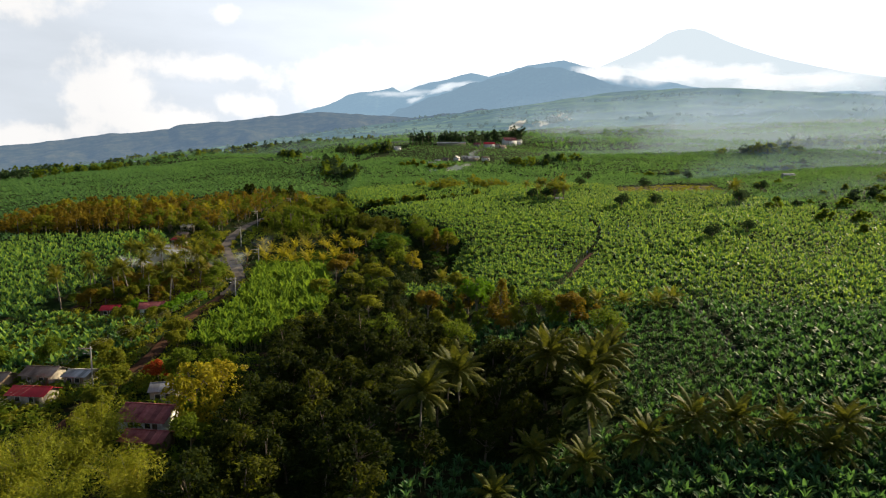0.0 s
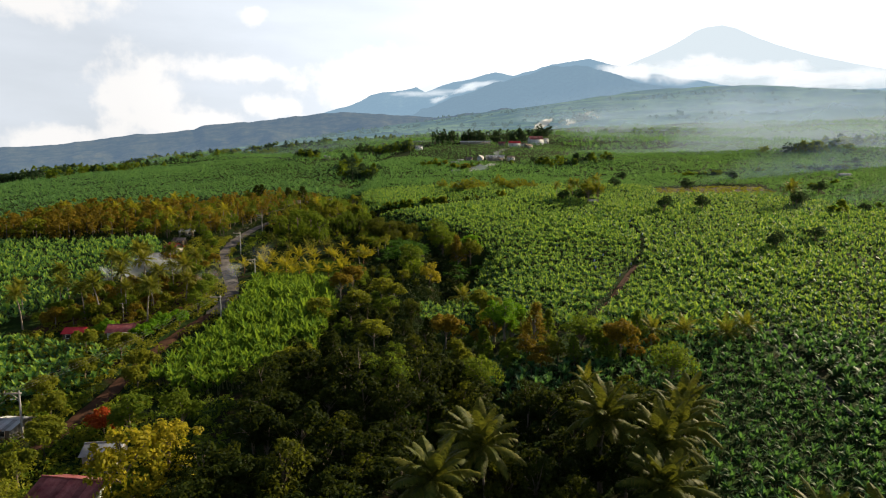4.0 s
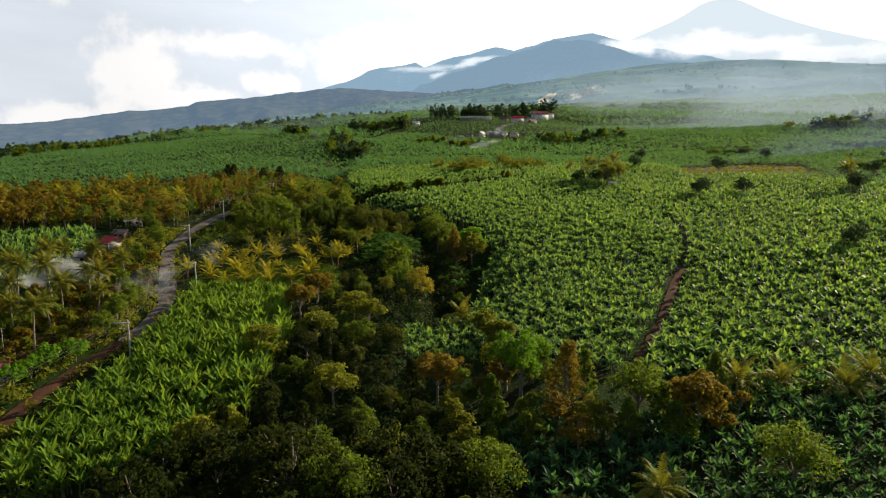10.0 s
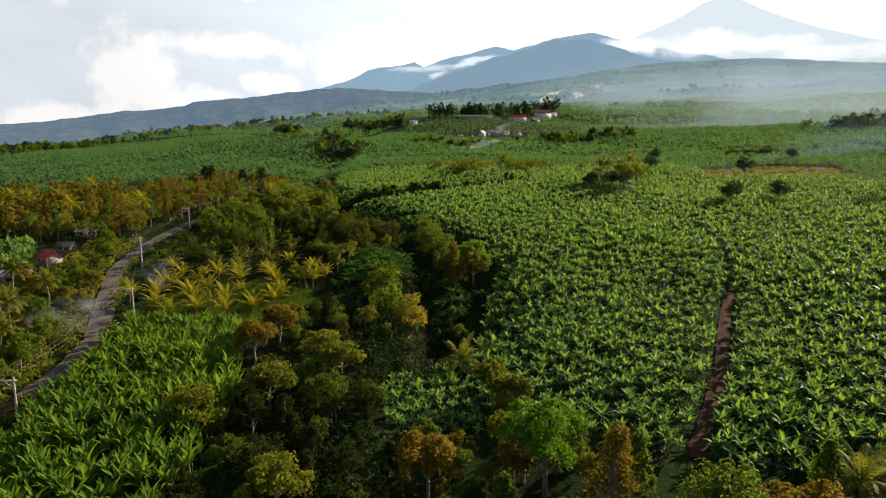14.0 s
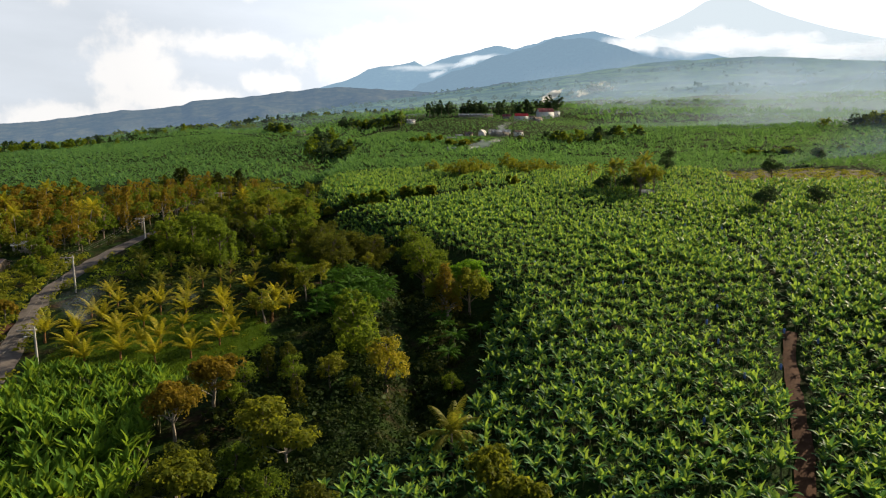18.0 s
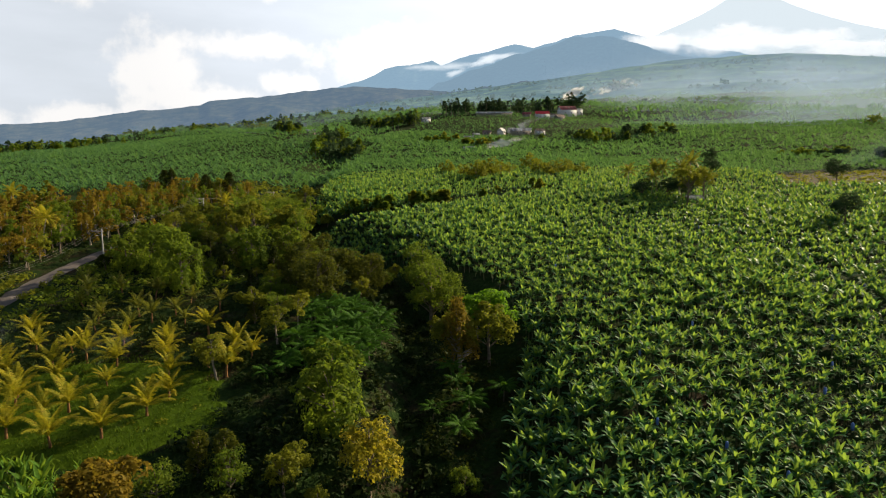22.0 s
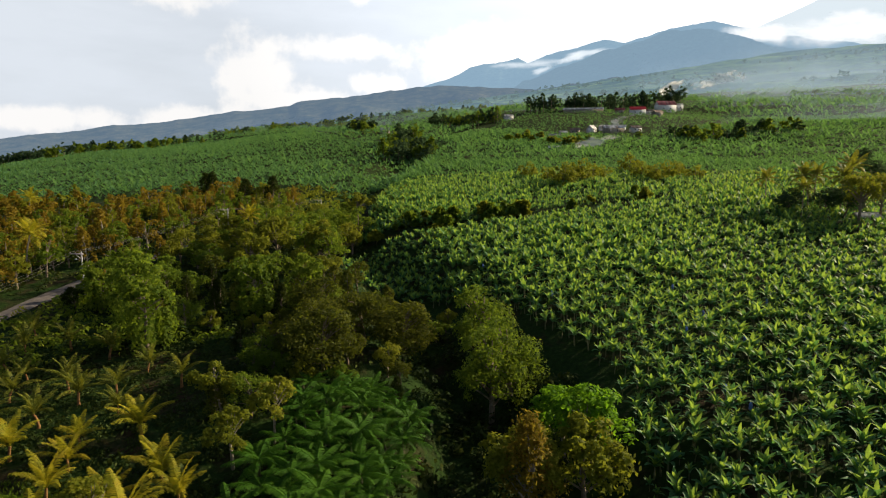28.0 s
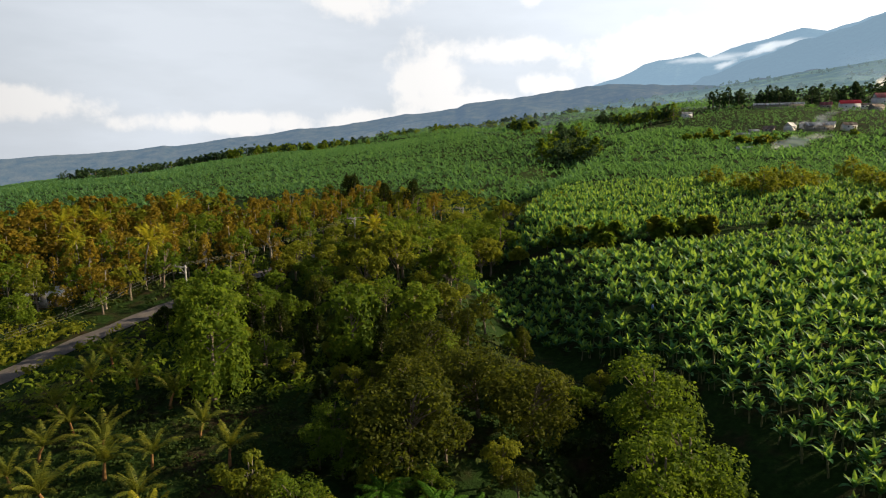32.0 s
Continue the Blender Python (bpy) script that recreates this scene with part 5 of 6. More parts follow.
grass("grass", "tufts of bright green grass under young coconut palms", [(-68, 226), (-38, 224), (-31, 236), (-36, 248), (-52, 254), (-66, 250), (-72, 240)], 0.7, 51)


# ---------------------------------------------------------------- palms
def palms(name, label, group, spots, r, tall, n, length, pairs, leaflet, mat, kinds=3, lo=0.85, hi=1.2, broad=0.1, apart=False, low=-15):
    for k in range(kinds):
        some = spots[k::kinds]
        if some:
            wood, crown = palm_geo(r, tall * r.uniform(0.9, 1.1), n, length, pairs, leaflet, broad, low)
            ob = tagged(new(name), label, "palm tree", group)
            part("trunk", wood, PALM_BUTT if low > 0 else PALE_BARK, ob, smooth=True)
            if apart:
                for f in crown:
                    part("frond", f, mat, ob)
            else:
                whole = Geo()
                for f in crown:
                    whole.join(f)
                part("crown", whole, mat, ob)
            plant(ob, some, r, lo, hi)


r = np.random.default_rng(61)
YOUNG = [(-75, 240), (-55, 236), (-44, 231), (-51, 244), (-43, 246), (-35, 247), (-41, 236), (-44, 262), (-65, 264), (-75, 262), (-46, 251), (-52, 237), (-59, 245), (-64, 256), (-56, 257), (-36, 254), (-63, 281), (-71, 283), (-81, 287), (-54, 277),
         (-50, 266), (-33, 252), (-69, 273), (-74, 275), (-61, 271), (-54, 271), (-63, 250), (-68, 247), (-60, 238), (-66, 234), (-48, 256), (-70, 256), (-40, 240), (-58, 263), (-77, 281), (-47, 274), (-61, 229), (-49, 229), (-56, 231), (-69, 240), (-62, 241), (-53, 250), (-59, 252), (-67, 268), (-50, 260), (-39, 250), (-72, 250), (-57, 268)]
palms("young_coconut_palm", "young coconut palm with golden green fronds on grass", "young palms of the orchard", [p for p in YOUNG if p[1] < 263], r, 1.5, 12, 3.8, 27, 0.7, PALM_GOLD, 5, 0.75, 1.2, 0.04, True, 40)
# shade at this orchard end is painted by the duller PALM colour
palms("young_coconut_palm", "young coconut palm with orchard-end shade put into its dull olive fronds", "young palms of the orchard", [p for p in YOUNG if p[1] >= 263], r, 1.7, 11, 3.5, 27, 0.62, PALM, 3, 0.8, 1.1, 0.036, True, 36)
TALL = [(-116, 187), (-114, 200), (-102, 192), (-94, 198), (-84, 190), (-81, 207), (-108, 206), (-99, 205), (-90, 209), (-87, 200), (-104, 214), (-111, 222), (-97, 216), (-84, 215), (-92, 223), (-105, 228), (-119, 212), (-88, 232), (-99, 236), (-122, 196), (-96, 189), (-110, 240)]
palms("coconut_palm", "tall coconut palm with a pale slender trunk", "tall palms beside the road", TALL, r, 9.0, 26, 3.5, 20, 0.85, PALM, 4, 0.85, 1.2, 0.07)
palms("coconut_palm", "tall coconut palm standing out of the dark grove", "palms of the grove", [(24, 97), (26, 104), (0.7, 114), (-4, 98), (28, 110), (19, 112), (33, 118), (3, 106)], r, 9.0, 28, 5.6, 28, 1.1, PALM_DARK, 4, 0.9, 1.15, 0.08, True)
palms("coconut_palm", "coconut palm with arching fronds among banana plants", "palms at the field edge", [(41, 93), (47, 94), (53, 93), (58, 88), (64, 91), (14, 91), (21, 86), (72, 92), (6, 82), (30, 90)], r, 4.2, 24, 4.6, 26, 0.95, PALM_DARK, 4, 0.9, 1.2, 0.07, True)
palms("coconut_palm", "short spreading palm in the banana field hedge", "palms of the hedge", [(42, 166), (50, 168), (58, 166), (23, 140), (64, 170), (0, 209)], r, 3.0, 20, 4.2, 24, 0.85, PALM, 3, 0.9, 1.2, 0.05)
palms("coconut_palm", "tall coconut palm rising over the orchard belt", "palms of the belt", [(-165, 334), (-125, 333), (-152, 338), (-159, 368), (-112, 318), (-138, 322), (-75, 345), (-213, 360), (-180, 350)], r, 8.5, 18, 4.0, 12, 0.9, PALM_GOLD, 3, 0.85, 1.1)
palms("coconut_palm", "coconut palm in a clump out in the plantation", "palms of the field clump", [(58, 374), (64, 384), (70, 372), (53, 386), (163, 345), (160, 338), (76, 392), (61, 379), (68, 378)], r, 9.5, 18, 4.2, 14, 0.95, PALM, 2, 0.85, 1.2)


# ---------------------------------------------------------------- single trees that stand out
def lone(name, label, group, spots, form, tall, wide, mat, bark=BARK, leaf=0.2, clumps=92, each=36, bole=0.35, lo=0.92, hi=1.08):
    wood, crown = tree_geo(r, tall, wide, form, leaf, clumps, each, bole)
    plant(make_tree(name, label, "tree", group, wood, crown, bark, mat), spots, r, lo, hi)


def draped_geo(rr, tall, wide, leaf=0.3):
    """A tree smothered in climbers: hanging curtains of leaves down to the ground."""
    wood, crown = tree_geo(rr, tall, wide, "round", leaf, 34, 46, 0.5)
    for k in range(42):
        az = k * 2.4
        rad = wide * 0.5 * rr.uniform(0.7, 1.0) * (0.85 + 0.25 * math.sin(3 * az + 1) * math.sin(az))
        top = tall * rr.uniform(0.35, 0.88)
        n = 44
        s = rr.uniform(0, 1, n) ** 0.8
        x = rad * math.cos(az) * (1 + 0.12 * s) + rr.normal(0, 0.22, n)
        y = rad * math.sin(az) * (1 + 0.12 * s) + rr.normal(0, 0.22, n)
        out = np.column_stack([np.cos(np.full(n, az)), np.sin(np.full(n, az)), np.full(n, 0.35)])
        leaf_cloud(crown, rr, np.column_stack([x, y, top * (1 - s * rr.uniform(0.6, 1.0))]), out, leaf)
    return wood, crown


def draped(label, spots, tall, wide, mat):
    wood, crown = draped_geo(r, tall, wide)
    plant(make_tree("draped_tree", label, "tree", "trees smothered in climbers", wood, crown, BARK, mat), spots, r, 0.95, 1.05)


draped("tree smothered in golden flowering climbers beside the houses", [(-43, 105), (-40, 109)], 12.0, 8.5, GOLD)
draped("tall tree wrapped in yellow-green climbers at the orchard edge", [(-63, 288), (-59, 284), (-71, 297)], 11.0, 8.0, GREEN)
draped("tree draped with green climbers over the gully", [(-18, 240), (-16, 233), (-50, 300), (-44, 306), (-80, 301)], 8.0, 7.5, GREEN)
lone("scarlet_tree", "small tree with flaming orange-red leaves by the road", "", [(-61, 129)], "round", 4.6, 5.0, SCARLET)
lone("conical_tree", "tall rust-brown conical tree in the hedge", "trees of the hedge", [(15.6, 166), (-1.5, 258.5)], "cone", 12.0, 7.0, RUSTY, PALE_BARK)
lone("broadleaf_tree", "round orange-brown tree in the hedge", "trees of the hedge", [(-4, 172), (-35, 205), (-33, 213), (33, 157)], "round", 8.0, 7.0, RUSTY, PALE_BARK, 0.26)
lone("broadleaf_tree", "bright green tree with a split crown in the hedge", "trees of the hedge", [(9.8, 172), (7.5, 175), (12, 176)], "round", 10.5, 6.5, BRIGHT, PALE_BARK)
lone("broadleaf_tree", "dense round green tree at the end of the path", "trees of the hedge", [(25, 160), (39, 143), (-13, 137), (4, 146)], "round", 9.5, 8.0, GREEN)
lone("broadleaf_tree", "pale feathery tree in the hedge", "trees of the hedge", [(4.5, 194), (7, 189)], "round", 6.5, 6.0, OLIVE, PALE_BARK, 0.25)
lone("broadleaf_tree", "tree with a sunlit golden crown over the gully", "", [(-10.5, 225)], "round", 8.5, 6.5, GOLD, BARK, 0.2, 92, 36, 0.08)
lone("slender_tree", "slim pale-stemmed tree with a light olive crown", "slender trees at the orchard edge", [(-31, 258), (-29, 263), (-38, 268), (-36, 246)], "round", 6.2, 5.2, OLIVE, PALE_BARK, 0.17, 44, 60, 0.5)
lone("spreading_tree", "huge dark spreading tree with clumped olive foliage", "great trees of the gully", [(-28, 291), (-33, 286), (-37, 295), (-24, 299), (-30, 279), (-22, 290)], "round", 7.8, 10.0, DUSKY, BARK, 0.19, 150, 48, 0.05)
lone("spreading_tree", "broad olive tree rising beside the gully", "great trees of the gully", [(-60, 330), (-66, 344), (-51, 333), (3, 262), (-3, 262)], "round", 9.0, 8.0, OLIVE, BARK, 0.25, 64, 60, 0.25)
lone("spreading_tree", "tall olive-topped tree on the gully bank", "great trees of the gully", [(-8, 281), (-6, 285), (-11, 296)], "round", 12.0, 9.0, GREEN, BARK, 0.19, 130, 46, 0.02)
lone("umbrella_tree", "flat-crowned tree with fresh green tiers", "umbrella trees", [(3, 268), (1, 272)], "flat", 9.0, 8.5, BRIGHT, PALE_BARK, 0.24, 80, 40)
lone("umbrella_tree", "pale olive flat-crowned tree with bare slender stems", "umbrella trees", [(-23, 203), (-19, 199), (-36, 182), (-28, 190), (-20, 166)], "flat", 7.0, 8.0, OLIVE, PALE_BARK, 0.24, 72, 34)
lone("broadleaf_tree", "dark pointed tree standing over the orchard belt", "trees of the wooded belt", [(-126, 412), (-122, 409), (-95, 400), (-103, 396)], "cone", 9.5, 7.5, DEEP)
lone("clipped_bush", "round bright green bush beside the house", "bushes along the yard", [(-77, 184), (-78, 180), (-78, 175.5), (-74, 187), (-90, 181)], "round", 3.6, 5.0, BRIGHT, BARK, 0.26, 30, 40, 0.05)
lone("broadleaf_tree", "rust-brown shade tree beside the palm yard", "trees round the houses", [(-96, 190), (-88, 169), (-72, 132), (-68, 124), (-64, 112), (-79, 140), (-66, 121), (-62, 104), (-64, 146), (-66, 152), (-77, 150), (-76, 162)], "round", 6.0, 6.0, OLIVE, BARK, 0.25)
lone("broadleaf_tree", "leafy green tree between the village houses", "trees round the houses", [(-75, 204), (-77, 212), (-73, 196), (-84, 222), (-94, 252), (-100, 274), (-110, 292), (-56, 128), (-48, 130), (-100, 136), (-90, 139), (-70, 88), (-44, 106), (-42, 98)], "round", 6.5, 6.0, GREEN)
lone("thorny_tree", "dry straw-coloured shrub over the banana edge", "", [(-36, 152), (-33, 156)], "round", 5.0, 5.5, BAMBOO, PALE_BARK, 0.2)
lone("conical_tree", "tall olive-gold conical tree in the field clump", "trees out in the fields", [(66, 362), (72, 366)], "round", 11.0, 7.5, OLIVE)
lone("dark_tree", "dark round tree alone in the plantation", "trees out in the fields", [(94, 424), (110, 470), (161, 338), (168, 345), (193, 377), (179, 456), (62, 372), (66, 370), (110, 250), (129, 262), (96, 330), (116, 336), (55, 373), (314, 547), (131, 400)], "round", 7.5, 7.5, WOOD_HAZED)


def fern_tree(spots):
    wood, crown = Geo(), Geo()
    wood.join(tube([(0, 0, -0.4), (0.06, 0, 1.0), (0.0, 0.04, 2.1)], [0.13, 0.1, 0.08], 6))
    for k in range(15):
        crown.join(frond(r, k * 2.4, 45 - 45 * (k / 14) + r.uniform(-6, 6), 2.6 * r.uniform(0.85, 1.1), 45, 20, 0.6, (0, 0, 2.1), 0.06))
    ob = tagged(new("tree_fern"), "tree fern with wide fresh green feathery fronds", "tree fern", "tree ferns in the gully")
    part("trunk", wood, BARK, ob, smooth=True)
    part("crown", crown, FERN, ob)
    plant(ob, spots, r, 0.75, 1.25)


fern_x, fern_y = jittered(r, [(-29, 245), (-16, 245), (-14, 262), (-17, 273), (-29, 273)], 2.7, 0.45)
fern_tree(list(zip(fern_x, fern_y)) + [(-2, 252), (-5, 245), (5, 250), (-1, 240), (-8, 130), (-4, 140), (-3, 256), (0, 247)])


def bamboo_clump(spots, mat, label, group):
    """Many culms that arch outwards, feathered with narrow leaves."""
    wood, leaves = Geo(), Geo()
    for k in range(40):
        az, out, top = k * 2.4, r.uniform(1.5, 4.8), r.uniform(6.5, 10.5)
        s = np.linspace(0, 1, 6)
        p = np.column_stack([math.cos(az) * (0.5 + out * s**2.2), math.sin(az) * (0.5 + out * s**2.2), top * (s - 0.14 * s**4) - 0.3])
        wood.join(tube(p, np.linspace(0.05, 0.012, 6), 4))
        f = r.uniform(0.25, 1.0, 150)
        c = np.column_stack([np.interp(f, s, p[:, i]) for i in range(3)]) + r.normal(0, 0.45, (150, 3))
        leaf_cloud(leaves, r, c, np.tile([math.cos(az) * 0.5, math.sin(az) * 0.5, 0.6], (150, 1)), 0.24, 0.26)
    ob = tagged(new("bamboo_clump"), label, "bamboo", group)
    tagged(part("stem_tuft", wood, STEM, ob), kind="stuff")
    part("foliage", leaves, mat, ob)
    plant(ob, spots, r, 0.85, 1.15)


bamboo_clump([(-65, 94), (-57, 91), (-47, 86), (-52, 79), (-60, 84), (-66, 83), (-56, 97), (-43, 80), (-58, 76)], BAMBOO, "feathery yellow-green bamboo clump beside the houses", "bamboo by the houses")
lone("broadleaf_tree", "low yellow-green tree far out in the plantation", "low trees in the fields", [(-6, 432), (0, 424), (6, 430), (14, 443), (31, 431, 1.2), (40, 445), (-13, 446, 0.8), (24, 455), (36, 436, 0.8), (2, 440, 1.2), (10, 436), (27, 440), (45, 438, 0.7)], "round", 7.0, 8.5, OLIVE, BARK, 0.3, 44, 36, 0.05, 0.7, 1.2)


# ---------------------------------------------------------------- woods and hedges in the distance
def line_spots(rr, line, n, spread):
    out = []
    for _ in range(n):
        k = rr.integers(0, len(line) - 1)
        f = rr.uniform(0, 1)
        out.append((line[k][0] + (line[k + 1][0] - line[k][0]) * f + rr.normal(0, spread), line[k][1] + (line[k + 1][1] - line[k][1]) * f + rr.normal(0, spread)))
    a = np.array(out)
    return a[:, 0], a[:, 1]


def hedge(label, line, n, spread, mats, tall=9.0, wide=8.0, seed=1):
    rr = np.random.default_rng(seed)
    x, y = line_spots(rr, line, n, spread)
    far_wood("distant_wood", label, x, y, mats, tall, wide, 0.7, 26, 14)


hedge("dark wooded hollow at the end of the far field", [(-94, 556), (-82, 553), (-68, 556), (-98, 600), (-112, 648)], 46, 6, [WOOD_HAZED, GREEN, WOOD_HAZED], 10, 9, 71)
hedge("wood on the slope left of the village", [(-66, 818), (-88, 828), (-110, 848), (-140, 860)], 40, 6, [WOOD_HAZED, WOOD_HAZED, GREEN], 12, 10, 72)
hedge("small dark wood in the far plantation", [(-160, 724), (-182, 742)], 18, 5, [WOOD_HAZED, GREEN], 9, 9, 73)
hedge("long dark row of tall trees behind the village", [(-34, 878), (-2, 884), (28, 892), (74, 926), (120, 960)], 80, 5, [WOOD_HAZED], 15, 11, 74)
hedge("trees beside the village smoke", [(60, 650), (74, 622), (90, 610), (112, 640), (140, 620)], 24, 7, [WOOD_HAZED, GREEN], 8, 8, 75)
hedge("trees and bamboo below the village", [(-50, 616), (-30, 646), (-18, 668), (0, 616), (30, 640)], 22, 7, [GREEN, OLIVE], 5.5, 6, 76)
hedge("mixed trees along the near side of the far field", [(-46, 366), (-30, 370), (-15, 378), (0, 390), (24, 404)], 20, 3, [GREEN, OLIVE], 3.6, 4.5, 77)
hedge("dark hedge across the right-hand fields", [(150, 492), (200, 500), (260, 508), (300, 520)], 46, 5, [WOOD_HAZED, GREEN], 3.2, 5, 78)
hedge("woods in the haze on the right-hand slope", [(300, 650), (345, 645), (420, 700), (520, 720)], 60, 12, [WOOD_HAZED, GREEN], 10, 10, 79)
hedge("far hedge of trees on the low slope", [(-428, 672), (-399, 864), (-304, 1172), (-128, 1240)], 130, 9, [GREEN, GREEN, WOOD_HAZED], 9, 9, 80)
hedge("second far hedge of trees on the low slope", [(-700, 700), (-620, 900), (-480, 1150), (-340, 1230)], 130, 12, [WOOD_HAZED, GREEN], 10, 10, 81)
hedge("dark wood beyond the far banana field", [(-650, 651), (-614, 748), (-527, 724), (-454, 754)], 80, 9, [WOOD_HAZED], 11, 11, 82)
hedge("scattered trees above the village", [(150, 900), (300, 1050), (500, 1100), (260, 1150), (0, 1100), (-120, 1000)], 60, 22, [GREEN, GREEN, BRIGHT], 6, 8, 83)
hedge("tree lines on the far left slope", [(-900, 800), (-1100, 1000), (-800, 1150), (-600, 1240)], 120, 18, [WOOD_HAZED, GREEN], 12, 12, 84)
hedge("scattered shrubs in the right-hand plantation", [(200, 300), (260, 380), (330, 440), (240, 260), (180, 220), (210, 420)], 46, 14, [WOOD_HAZED, GREEN, GREEN], 5, 6, 85)


rr = np.random.default_rng(88)
fx, fy = rr.uniform(-1700, 1500, 2600), rr.uniform(1240, 2450, 2600)
clumpy = np.sin(fx * 0.012 + 2 * np.sin(fy * 0.006)) + np.sin(fy * 0.021 + fx * 0.004) + rr.normal(0, 0.5, 2600) > 0.7
clumpy &= (fx < 250) | (fy < 2150)
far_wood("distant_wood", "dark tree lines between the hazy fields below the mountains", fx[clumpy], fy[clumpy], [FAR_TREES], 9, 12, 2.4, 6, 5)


# ---------------------------------------------------------------- houses
def sheet_roof(w, d, rise, over, mat, parent, label):
    """Two slopes of corrugated sheets with a ridge cap."""
    n = max(6, int(w / 0.9))
    for k in range(n):
        for sgn in (-1, 1):
            x0, x1 = -w / 2 - over + (w + 2 * over) * k / n, -w / 2 - over + (w + 2 * over) * (k + 1) / n + 0.05
            xs = np.linspace(x0, x1, 9)
            wave = 0.03 * np.where(np.arange(9) % 2, 1, -1) + 0.012 * (k % 2)
            drop = rise * over / (d / 2)
            top = np.column_stack([xs, np.full(9, 0.0), rise + wave])
            low = np.column_stack([xs, np.full(9, sgn * (d / 2 + over)), -drop + wave])
            v = np.concatenate([top, low, top - (0, 0, 0.02), low - (0, 0, 0.02)])
            q = [(i, i + 1, 10 + i, 9 + i) for i in range(8)] + [(18 + i, 27 + i, 28 + i, 19 + i) for i in range(8)] + [(9 + i, 10 + i, 28 + i, 27 + i) for i in range(8)]
            part("roof_sheet", Geo().add(v, q), ROOF_RUST if mat is not ROOF_RED and (k * 7 + sgn) % 11 == 3 else mat, parent)
    part("ridge_cap", tube([(-w / 2 - over, 0, rise + 0.04), (w / 2 + over, 0, rise + 0.04)], [0.14, 0.14], 6), mat, parent)
    return label


def house(x, y, turn, w, d, h, rise, roof_mat, wall_mat, label, over=0.5, windows=2, lift=0.0):
    ob = tagged(new("house"), label, "house", "houses along the road")
    g = Geo()
    t = 0.14
    for a in ((-w / 2, -d / 2, -0.8, w / 2, -d / 2 + t, h), (-w / 2, d / 2 - t, -0.8, w / 2, d / 2, h), (-w / 2, -d / 2 + t, -0.8, -w / 2 + t, d / 2 - t, h), (w / 2 - t, -d / 2 + t, -0.8, w / 2, d / 2 - t, h)):
        part("wall", box(*a), wall_mat, ob)
    for sx in (-1, 1):
        xg = sx * (w / 2 - 0.07)
        g = Geo().add([(xg - 0.06, -d / 2, h), (xg - 0.06, d / 2, h), (xg - 0.06, 0, h + rise - 0.05), (xg + 0.06, -d / 2, h), (xg + 0.06, d / 2, h), (xg + 0.06, 0, h + rise - 0.05)],
                      [(0, 1, 4, 3), (1, 2, 5, 4), (2, 0, 3, 5)], [(0, 2, 1), (3, 4, 5)])
        part("gable", g, wall_mat, ob)
    roof = new("roof")
    roof.parent = ob
    roof.location = (0, 0, h + 0.03)
    sheet_roof(w, d, rise, over, roof_mat, roof, label)
    for sgn in (-1, 1):
        for k in range(windows):
            xw = -w / 2 + w * (k + 0.75) / (windows + 0.6)
            # solid panel: the unlit inside is put into its colour
            win = part("window", box(xw - 0.5, sgn * d / 2 - 0.04, h * 0.42, xw + 0.5, sgn * d / 2 + 0.04, h * 0.42 + 0.95), DARK, ob, "dark panel standing for an open window")
            for b in ((xw - 0.58, h * 0.42 - 0.08, xw + 0.58, h * 0.42), (xw - 0.58, h * 0.42 + 0.95, xw + 0.58, h * 0.42 + 1.03), (xw - 0.58, h * 0.42, xw - 0.5, h * 0.42 + 0.95), (xw + 0.5, h * 0.42, xw + 0.58, h * 0.42 + 0.95)):
                part("frame", box(b[0], sgn * d / 2 - 0.06, b[1], b[2], sgn * d / 2 + 0.06, b[3]), WHITE, win)
    part("door", box(w * 0.28, -d / 2 - 0.05, -0.1, w * 0.28 + 0.9, -d / 2 + 0.02, 2.0), TIMBER_WALL, ob, "plain wooden door")
    ob.matrix_basis = pose(x, y, ground_at(x, y) + lift, 0, 0, turn)
    return ob


house(-53, 108, -8, 8.5, 7.0, 2.7, 1.5, ROOF_MAROON, WHITE, "low house with a rusty maroon sheet roof", 0.7)
house(-50, 100, -8, 7.0, 4.5, 2.3, 0.9, ROOF_MAROON, TIMBER_WALL, "shed with a rust-streaked maroon sheet roof", 0.5)
house(-55, 119, 10, 5.0, 4.5, 2.8, 0.9, ROOF_GREY, WALL, "small house with a pale grey sheet roof", 0.4)
house(-82, 120, -6, 7.5, 4.5, 2.4, 0.9, ROOF_RED, WALL, "house with a vivid red sheet roof", 0.5)
house(-86, 130, -4, 6.5, 5.0, 2.6, 1.0, ROOF_RUST, WALL, "house with a rusted brown sheet roof", 0.5)
house(-77.5, 129, -4, 4.5, 5.0, 2.4, 0.6, ROOF_GREY, WALL, "annex with a pale metal roof", 0.5)
house(-95, 128, -4, 6.0, 5.0, 2.4, 1.0, ROOF_RUST, TIMBER_WALL, "dark timber house with a weathered brown roof", 0.5)
house(-96, 178, 8, 4.5, 4.0, 2.3, 0.8, ROOF_RED, TIMBER_WALL, "little hut with a bright red roof among banana plants", 0.4)
house(-84, 178, 14, 6.0, 5.0, 2.6, 1.1, ROOF_MAROON, WHITE, "white-walled house with a maroon roof by the road", 0.5)
house(-112, 256, 20, 6.0, 5.0, 2.6, 1.2, ROOF_GREY, WALL, "house with a pale weathered roof behind palms", 0.5)
house(-114, 272, -30, 5.0, 4.5, 2.6, 1.3, ROOF_RED, WALL, "house with a bright red roof behind palms", 0.5)
house(-124, 306, 30, 6.0, 4.5, 2.4, 0.9, ROOF_GREY, WALL, "shed with a shining white metal roof", 0.4)
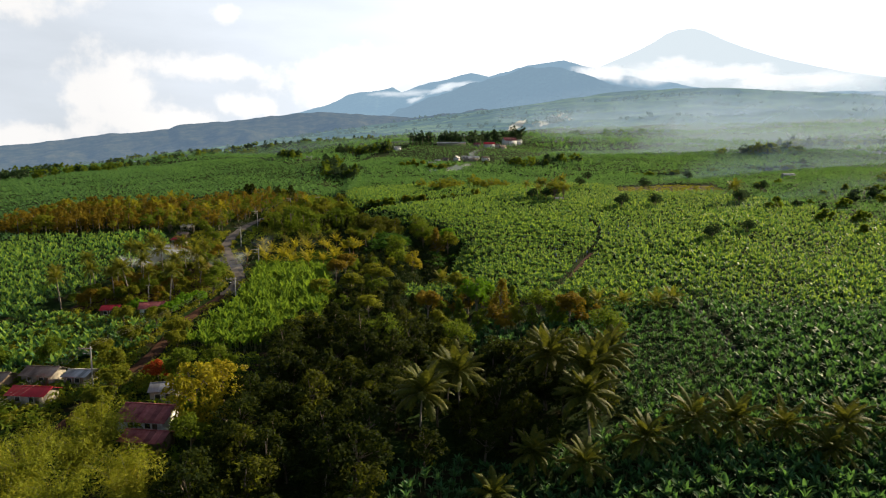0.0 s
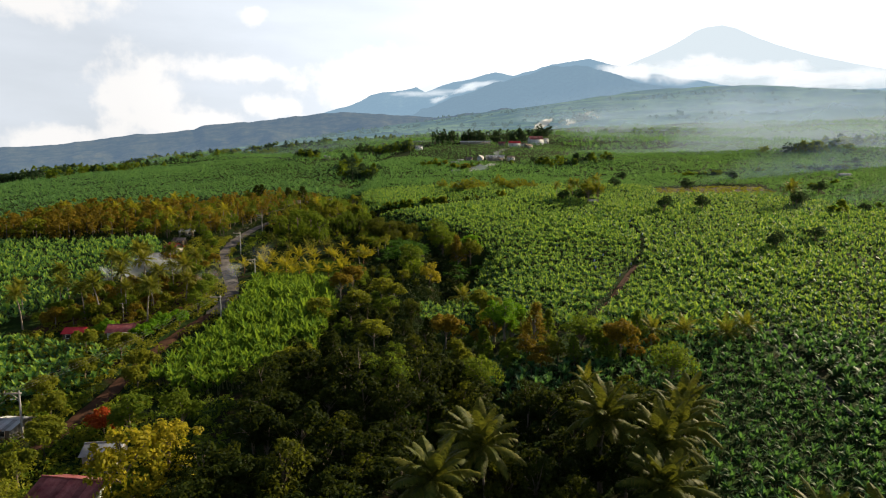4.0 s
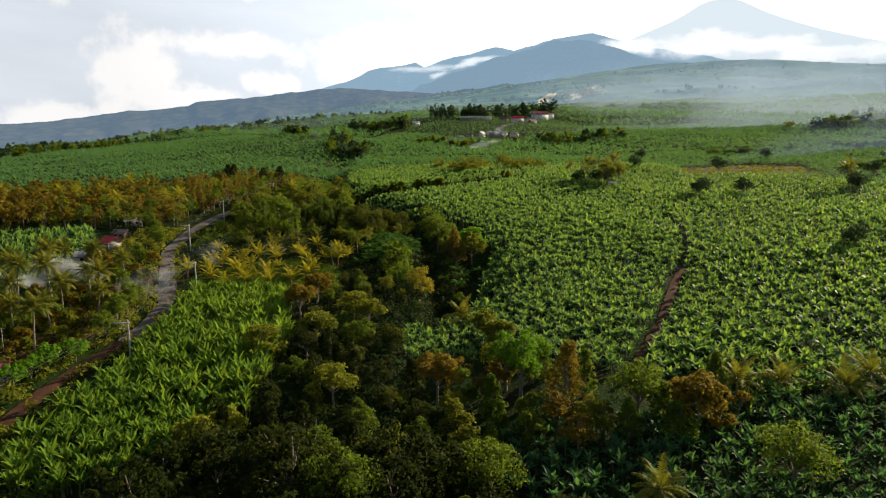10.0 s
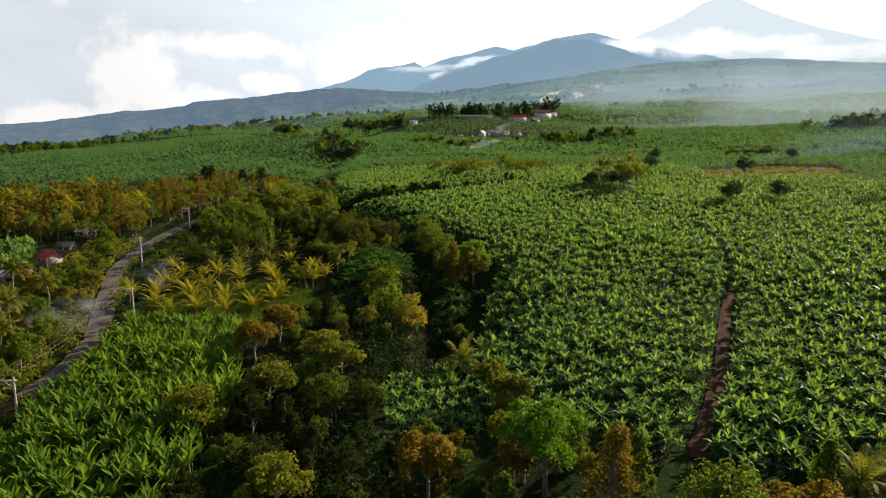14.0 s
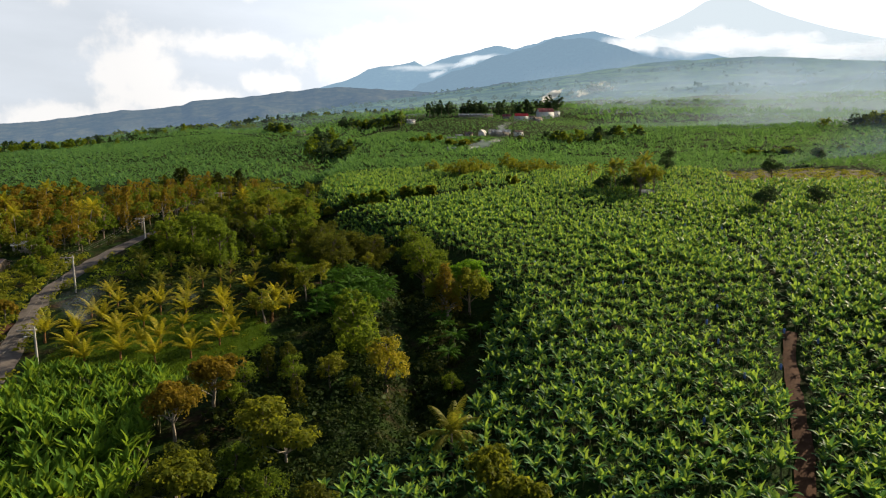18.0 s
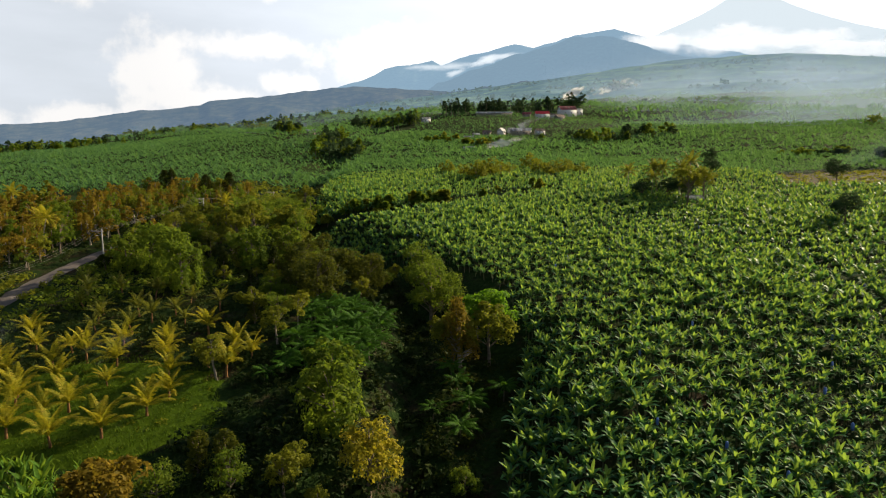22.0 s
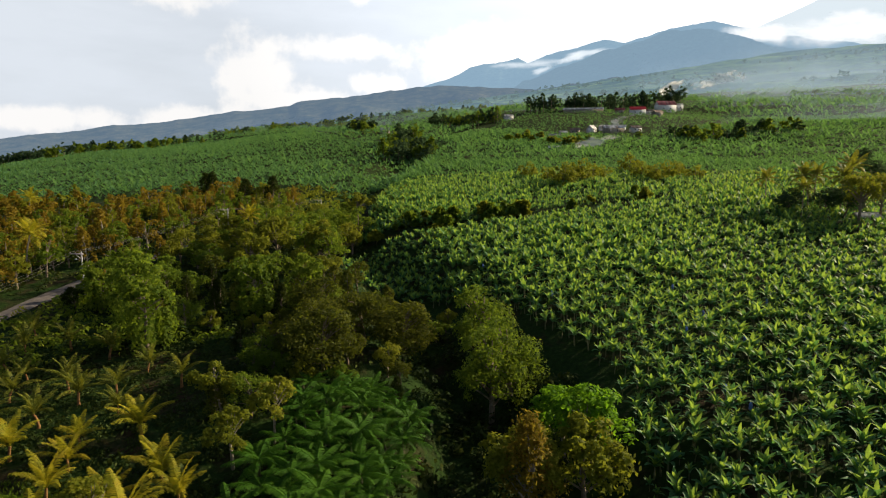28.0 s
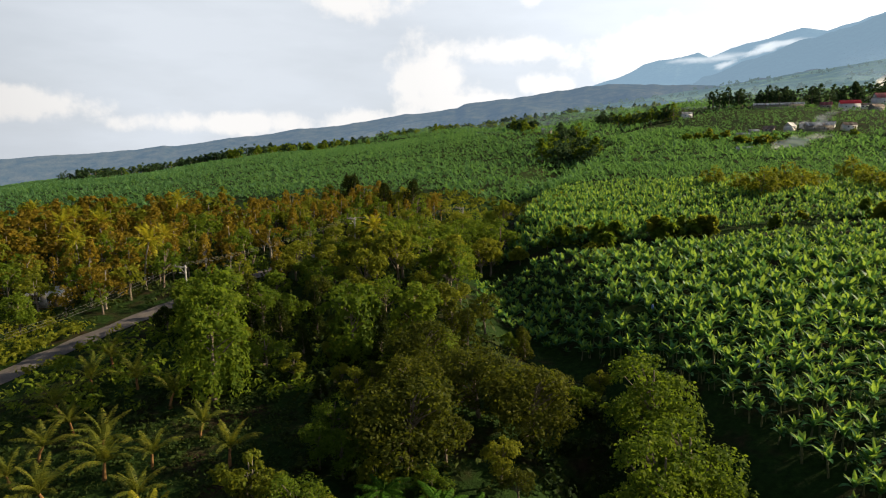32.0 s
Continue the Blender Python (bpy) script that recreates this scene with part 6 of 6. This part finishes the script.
house(-118, 286, 0, 4.5, 4.0, 2.3, 0.8, ROOF_RUST, TIMBER_WALL, "small hut with a rusted roof under trees", 0.4)
for hx, hy, ht, hw, hd, hh, hr, hm, wm, hl in (
        (19, 702, 60, 6.5, 6, 3.6, 2.2, ROOF_GREY, WHITE, "white gabled village hall"), (28, 712, 20, 6, 5, 2.8, 1.2, ROOF_GREY, WHITE, "small white village house"), (41, 704, -15, 7, 5, 2.8, 1.3, ROOF_GREY, WHITE, "small white village house with a pale roof"), (-2, 694, 15, 6, 5, 2.6, 1.1, ROOF_GREY, WALL, "low village house with a pale roof"), (78, 850, 8, 8, 6, 3.2, 1.5, ROOF_RUST, WHITE, "village house with a weathered roof and pale walls"), (34, 692, 10, 16, 9, 4.0, 2.0, ROOF_GREY, WALL, "long village building with a pale roof"),
        (7, 701, -10, 7, 6, 3.0, 1.5, ROOF_RUST, WALL, "village house with a brown roof"), (50, 690, 20, 8, 6, 3.2, 1.6, ROOF_RUST, WHITE, "village house with white walls"),
        (64, 818, 5, 15, 10, 5.5, 2.5, ROOF_RED, WHITE, "village house with a wide bright red roof"), (49, 826, -5, 9, 8, 4.0, 2.0, ROOF_MAROON, WALL, "village house with a red-brown roof"),
        (97, 880, 15, 20, 14, 8.0, 4.0, ROOF_MAROON, WHITE, "large village building with a dark red roof"), (111, 893, 10, 10, 8, 6.5, 1.2, ROOF_GREY, WHITE, "pale two-storey village building"),
        (16, 848, 3, 42, 9, 3.2, 1.6, ROOF_GREY, WALL, "very long low shed with a pale roof"), (-8, 672, 0, 8, 6, 3.0, 1.2, ROOF_GREY, WALL, "farm shed with a pale roof"), (-6, 582, 0, 7, 5, 2.8, 1.0, ROOF_GREY, WALL, "small field shed with a pale roof"),
        (80, 806, 30, 9, 7, 4.0, 1.8, ROOF_RUST, WALL, "village house with a weathered roof"), (255, 460, 5, 9, 6, 3.0, 1.0, ROOF_GREY, WHITE, "white packing shed in the plantation"), (-150, 726, 10, 9, 7, 3.5, 1.5, ROOF_GREY, WALL, "farmhouse with a grey roof by the wood"),
        (69, 366, 10, 5, 4, 2.4, 0.8, ROOF_GREY, WALL, "small white shelter beside the palm clump"), (-55, 830, 20, 9, 7, 4, 1.5, ROOF_GREY, WHITE, "white farmhouse among far trees")):
    house(hx, hy, ht, hw * 0.9, hd * 0.85, hh * 0.9, hr, hm, wm, hl, 0.5)


# ---------------------------------------------------------------- power line
def power_pole(x, y, turn, label="pale concrete power pole with a side crossarm"):
    ob = tagged(new("power_pole"), label, "utility pole", "poles of the power line")
    part("shaft", tube([(0, 0, -0.8), (0, 0, 4.0), (0, 0, 8.4)], [0.21, 0.18, 0.14], 8), CONCRETE, ob)
    part("crossarm", box(-2.5, -0.11, 7.85, 0.35, 0.11, 8.06), TIMBER, ob)
    part("brace", tube([(-1.3, 0, 7.88), (-0.1, 0, 6.9)], [0.06, 0.06], 5), TIMBER, ob)
    for k in (-2.4, -1.3, -0.1):
        part("insulator", tube([(k, 0, 8.06), (k, 0, 8.14), (k, 0, 8.2), (k, 0, 8.32)], [0.03, 0.07, 0.07, 0.04], 8), CERAMIC, ob)
    part("lamp_arm", tube([(-0.1, 0, 6.6), (-0.7, 0, 6.9), (-1.1, 0, 6.9)], [0.03, 0.03, 0.03], 5), CONCRETE, ob)
    part("lamp_head", tube([(-1.05, 0, 6.9), (-1.3, 0, 6.92), (-1.6, 0, 6.88)], [0.05, 0.11, 0.06], 6), WHITE, ob)
    ob.matrix_basis = pose(x, y, ground_at(x, y), 0, 0, turn)
    return ob


POLES = [(-77, 84, 4), (-74.5, 128, 4), (-62.1, 185, 8), (-66.5, 225.7, 20), (-85.8, 267.3, 24), (-90.5, 309, 0), (-84, 352, -10), (-76, 395, -12)]
for px, py, pt in POLES:
    power_pole(px, py, pt)
for (ax, ay, at), (bx, by, bt) in zip(POLES, POLES[1:]):
    for off in (-2.4, -1.3, -0.1):
        ends = []
        for ex, ey, et in ((ax, ay, at), (bx, by, bt)):
            ends.append(Vector((ex + off * math.cos(radians(et)), ey + off * math.sin(radians(et)), ground_at(ex, ey) + 8.3)))
        pts = [ends[0].lerp(ends[1], s) - Vector((0, 0, 1.1 * 4 * s * (1 - s))) for s in np.linspace(0, 1, 13)]
        tagged(new("power_cable", mesh_of("power_cable", tube([tuple(p) for p in pts], [0.015] * 13, 4), CABLE)), "sagging grey power cable strung between poles, glint in its colour", "cable", "cables of the power line")
lamp = tagged(new("yard_lamp"), "thin yard lamp post beside the house", "lamp post")
part("post", tube([(0, 0, -0.3), (0, 0, 2.5), (0, 0, 5.2)], [0.07, 0.06, 0.05], 6), CONCRETE, lamp)
part("arm", tube([(-0.9, 0, 5.1), (0.9, 0, 5.2)], [0.04, 0.04], 5), CONCRETE, lamp)
lamp.matrix_basis = pose(-91, 191, ground_at(-91, 191), 0, 0, 10)

# ---------------------------------------------------------------- fruit bags
rr = np.random.default_rng(91)
bx, by = jittered(rr, [(12, 185), (60, 190), (110, 330), (-20, 330), (10, 290)], 12.0, 0.5)
bag = tube([(0, 0, 1.9), (0, 0, 1.75), (0, 0, 1.3), (0, 0, 0.95)], [0.04, 0.17, 0.2, 0.15], 7)
tagged(new("fruit_bags", mesh_of("fruit_bags", scatter(bag, np.column_stack([bx + 0.4, by, height(bx, by) + 0.3]), np.zeros(len(bx)), np.full(len(bx), 1.0)), BLUE_BAG)), "blue plastic bags over hanging banana bunches", "fruit bag", kind="stuff")
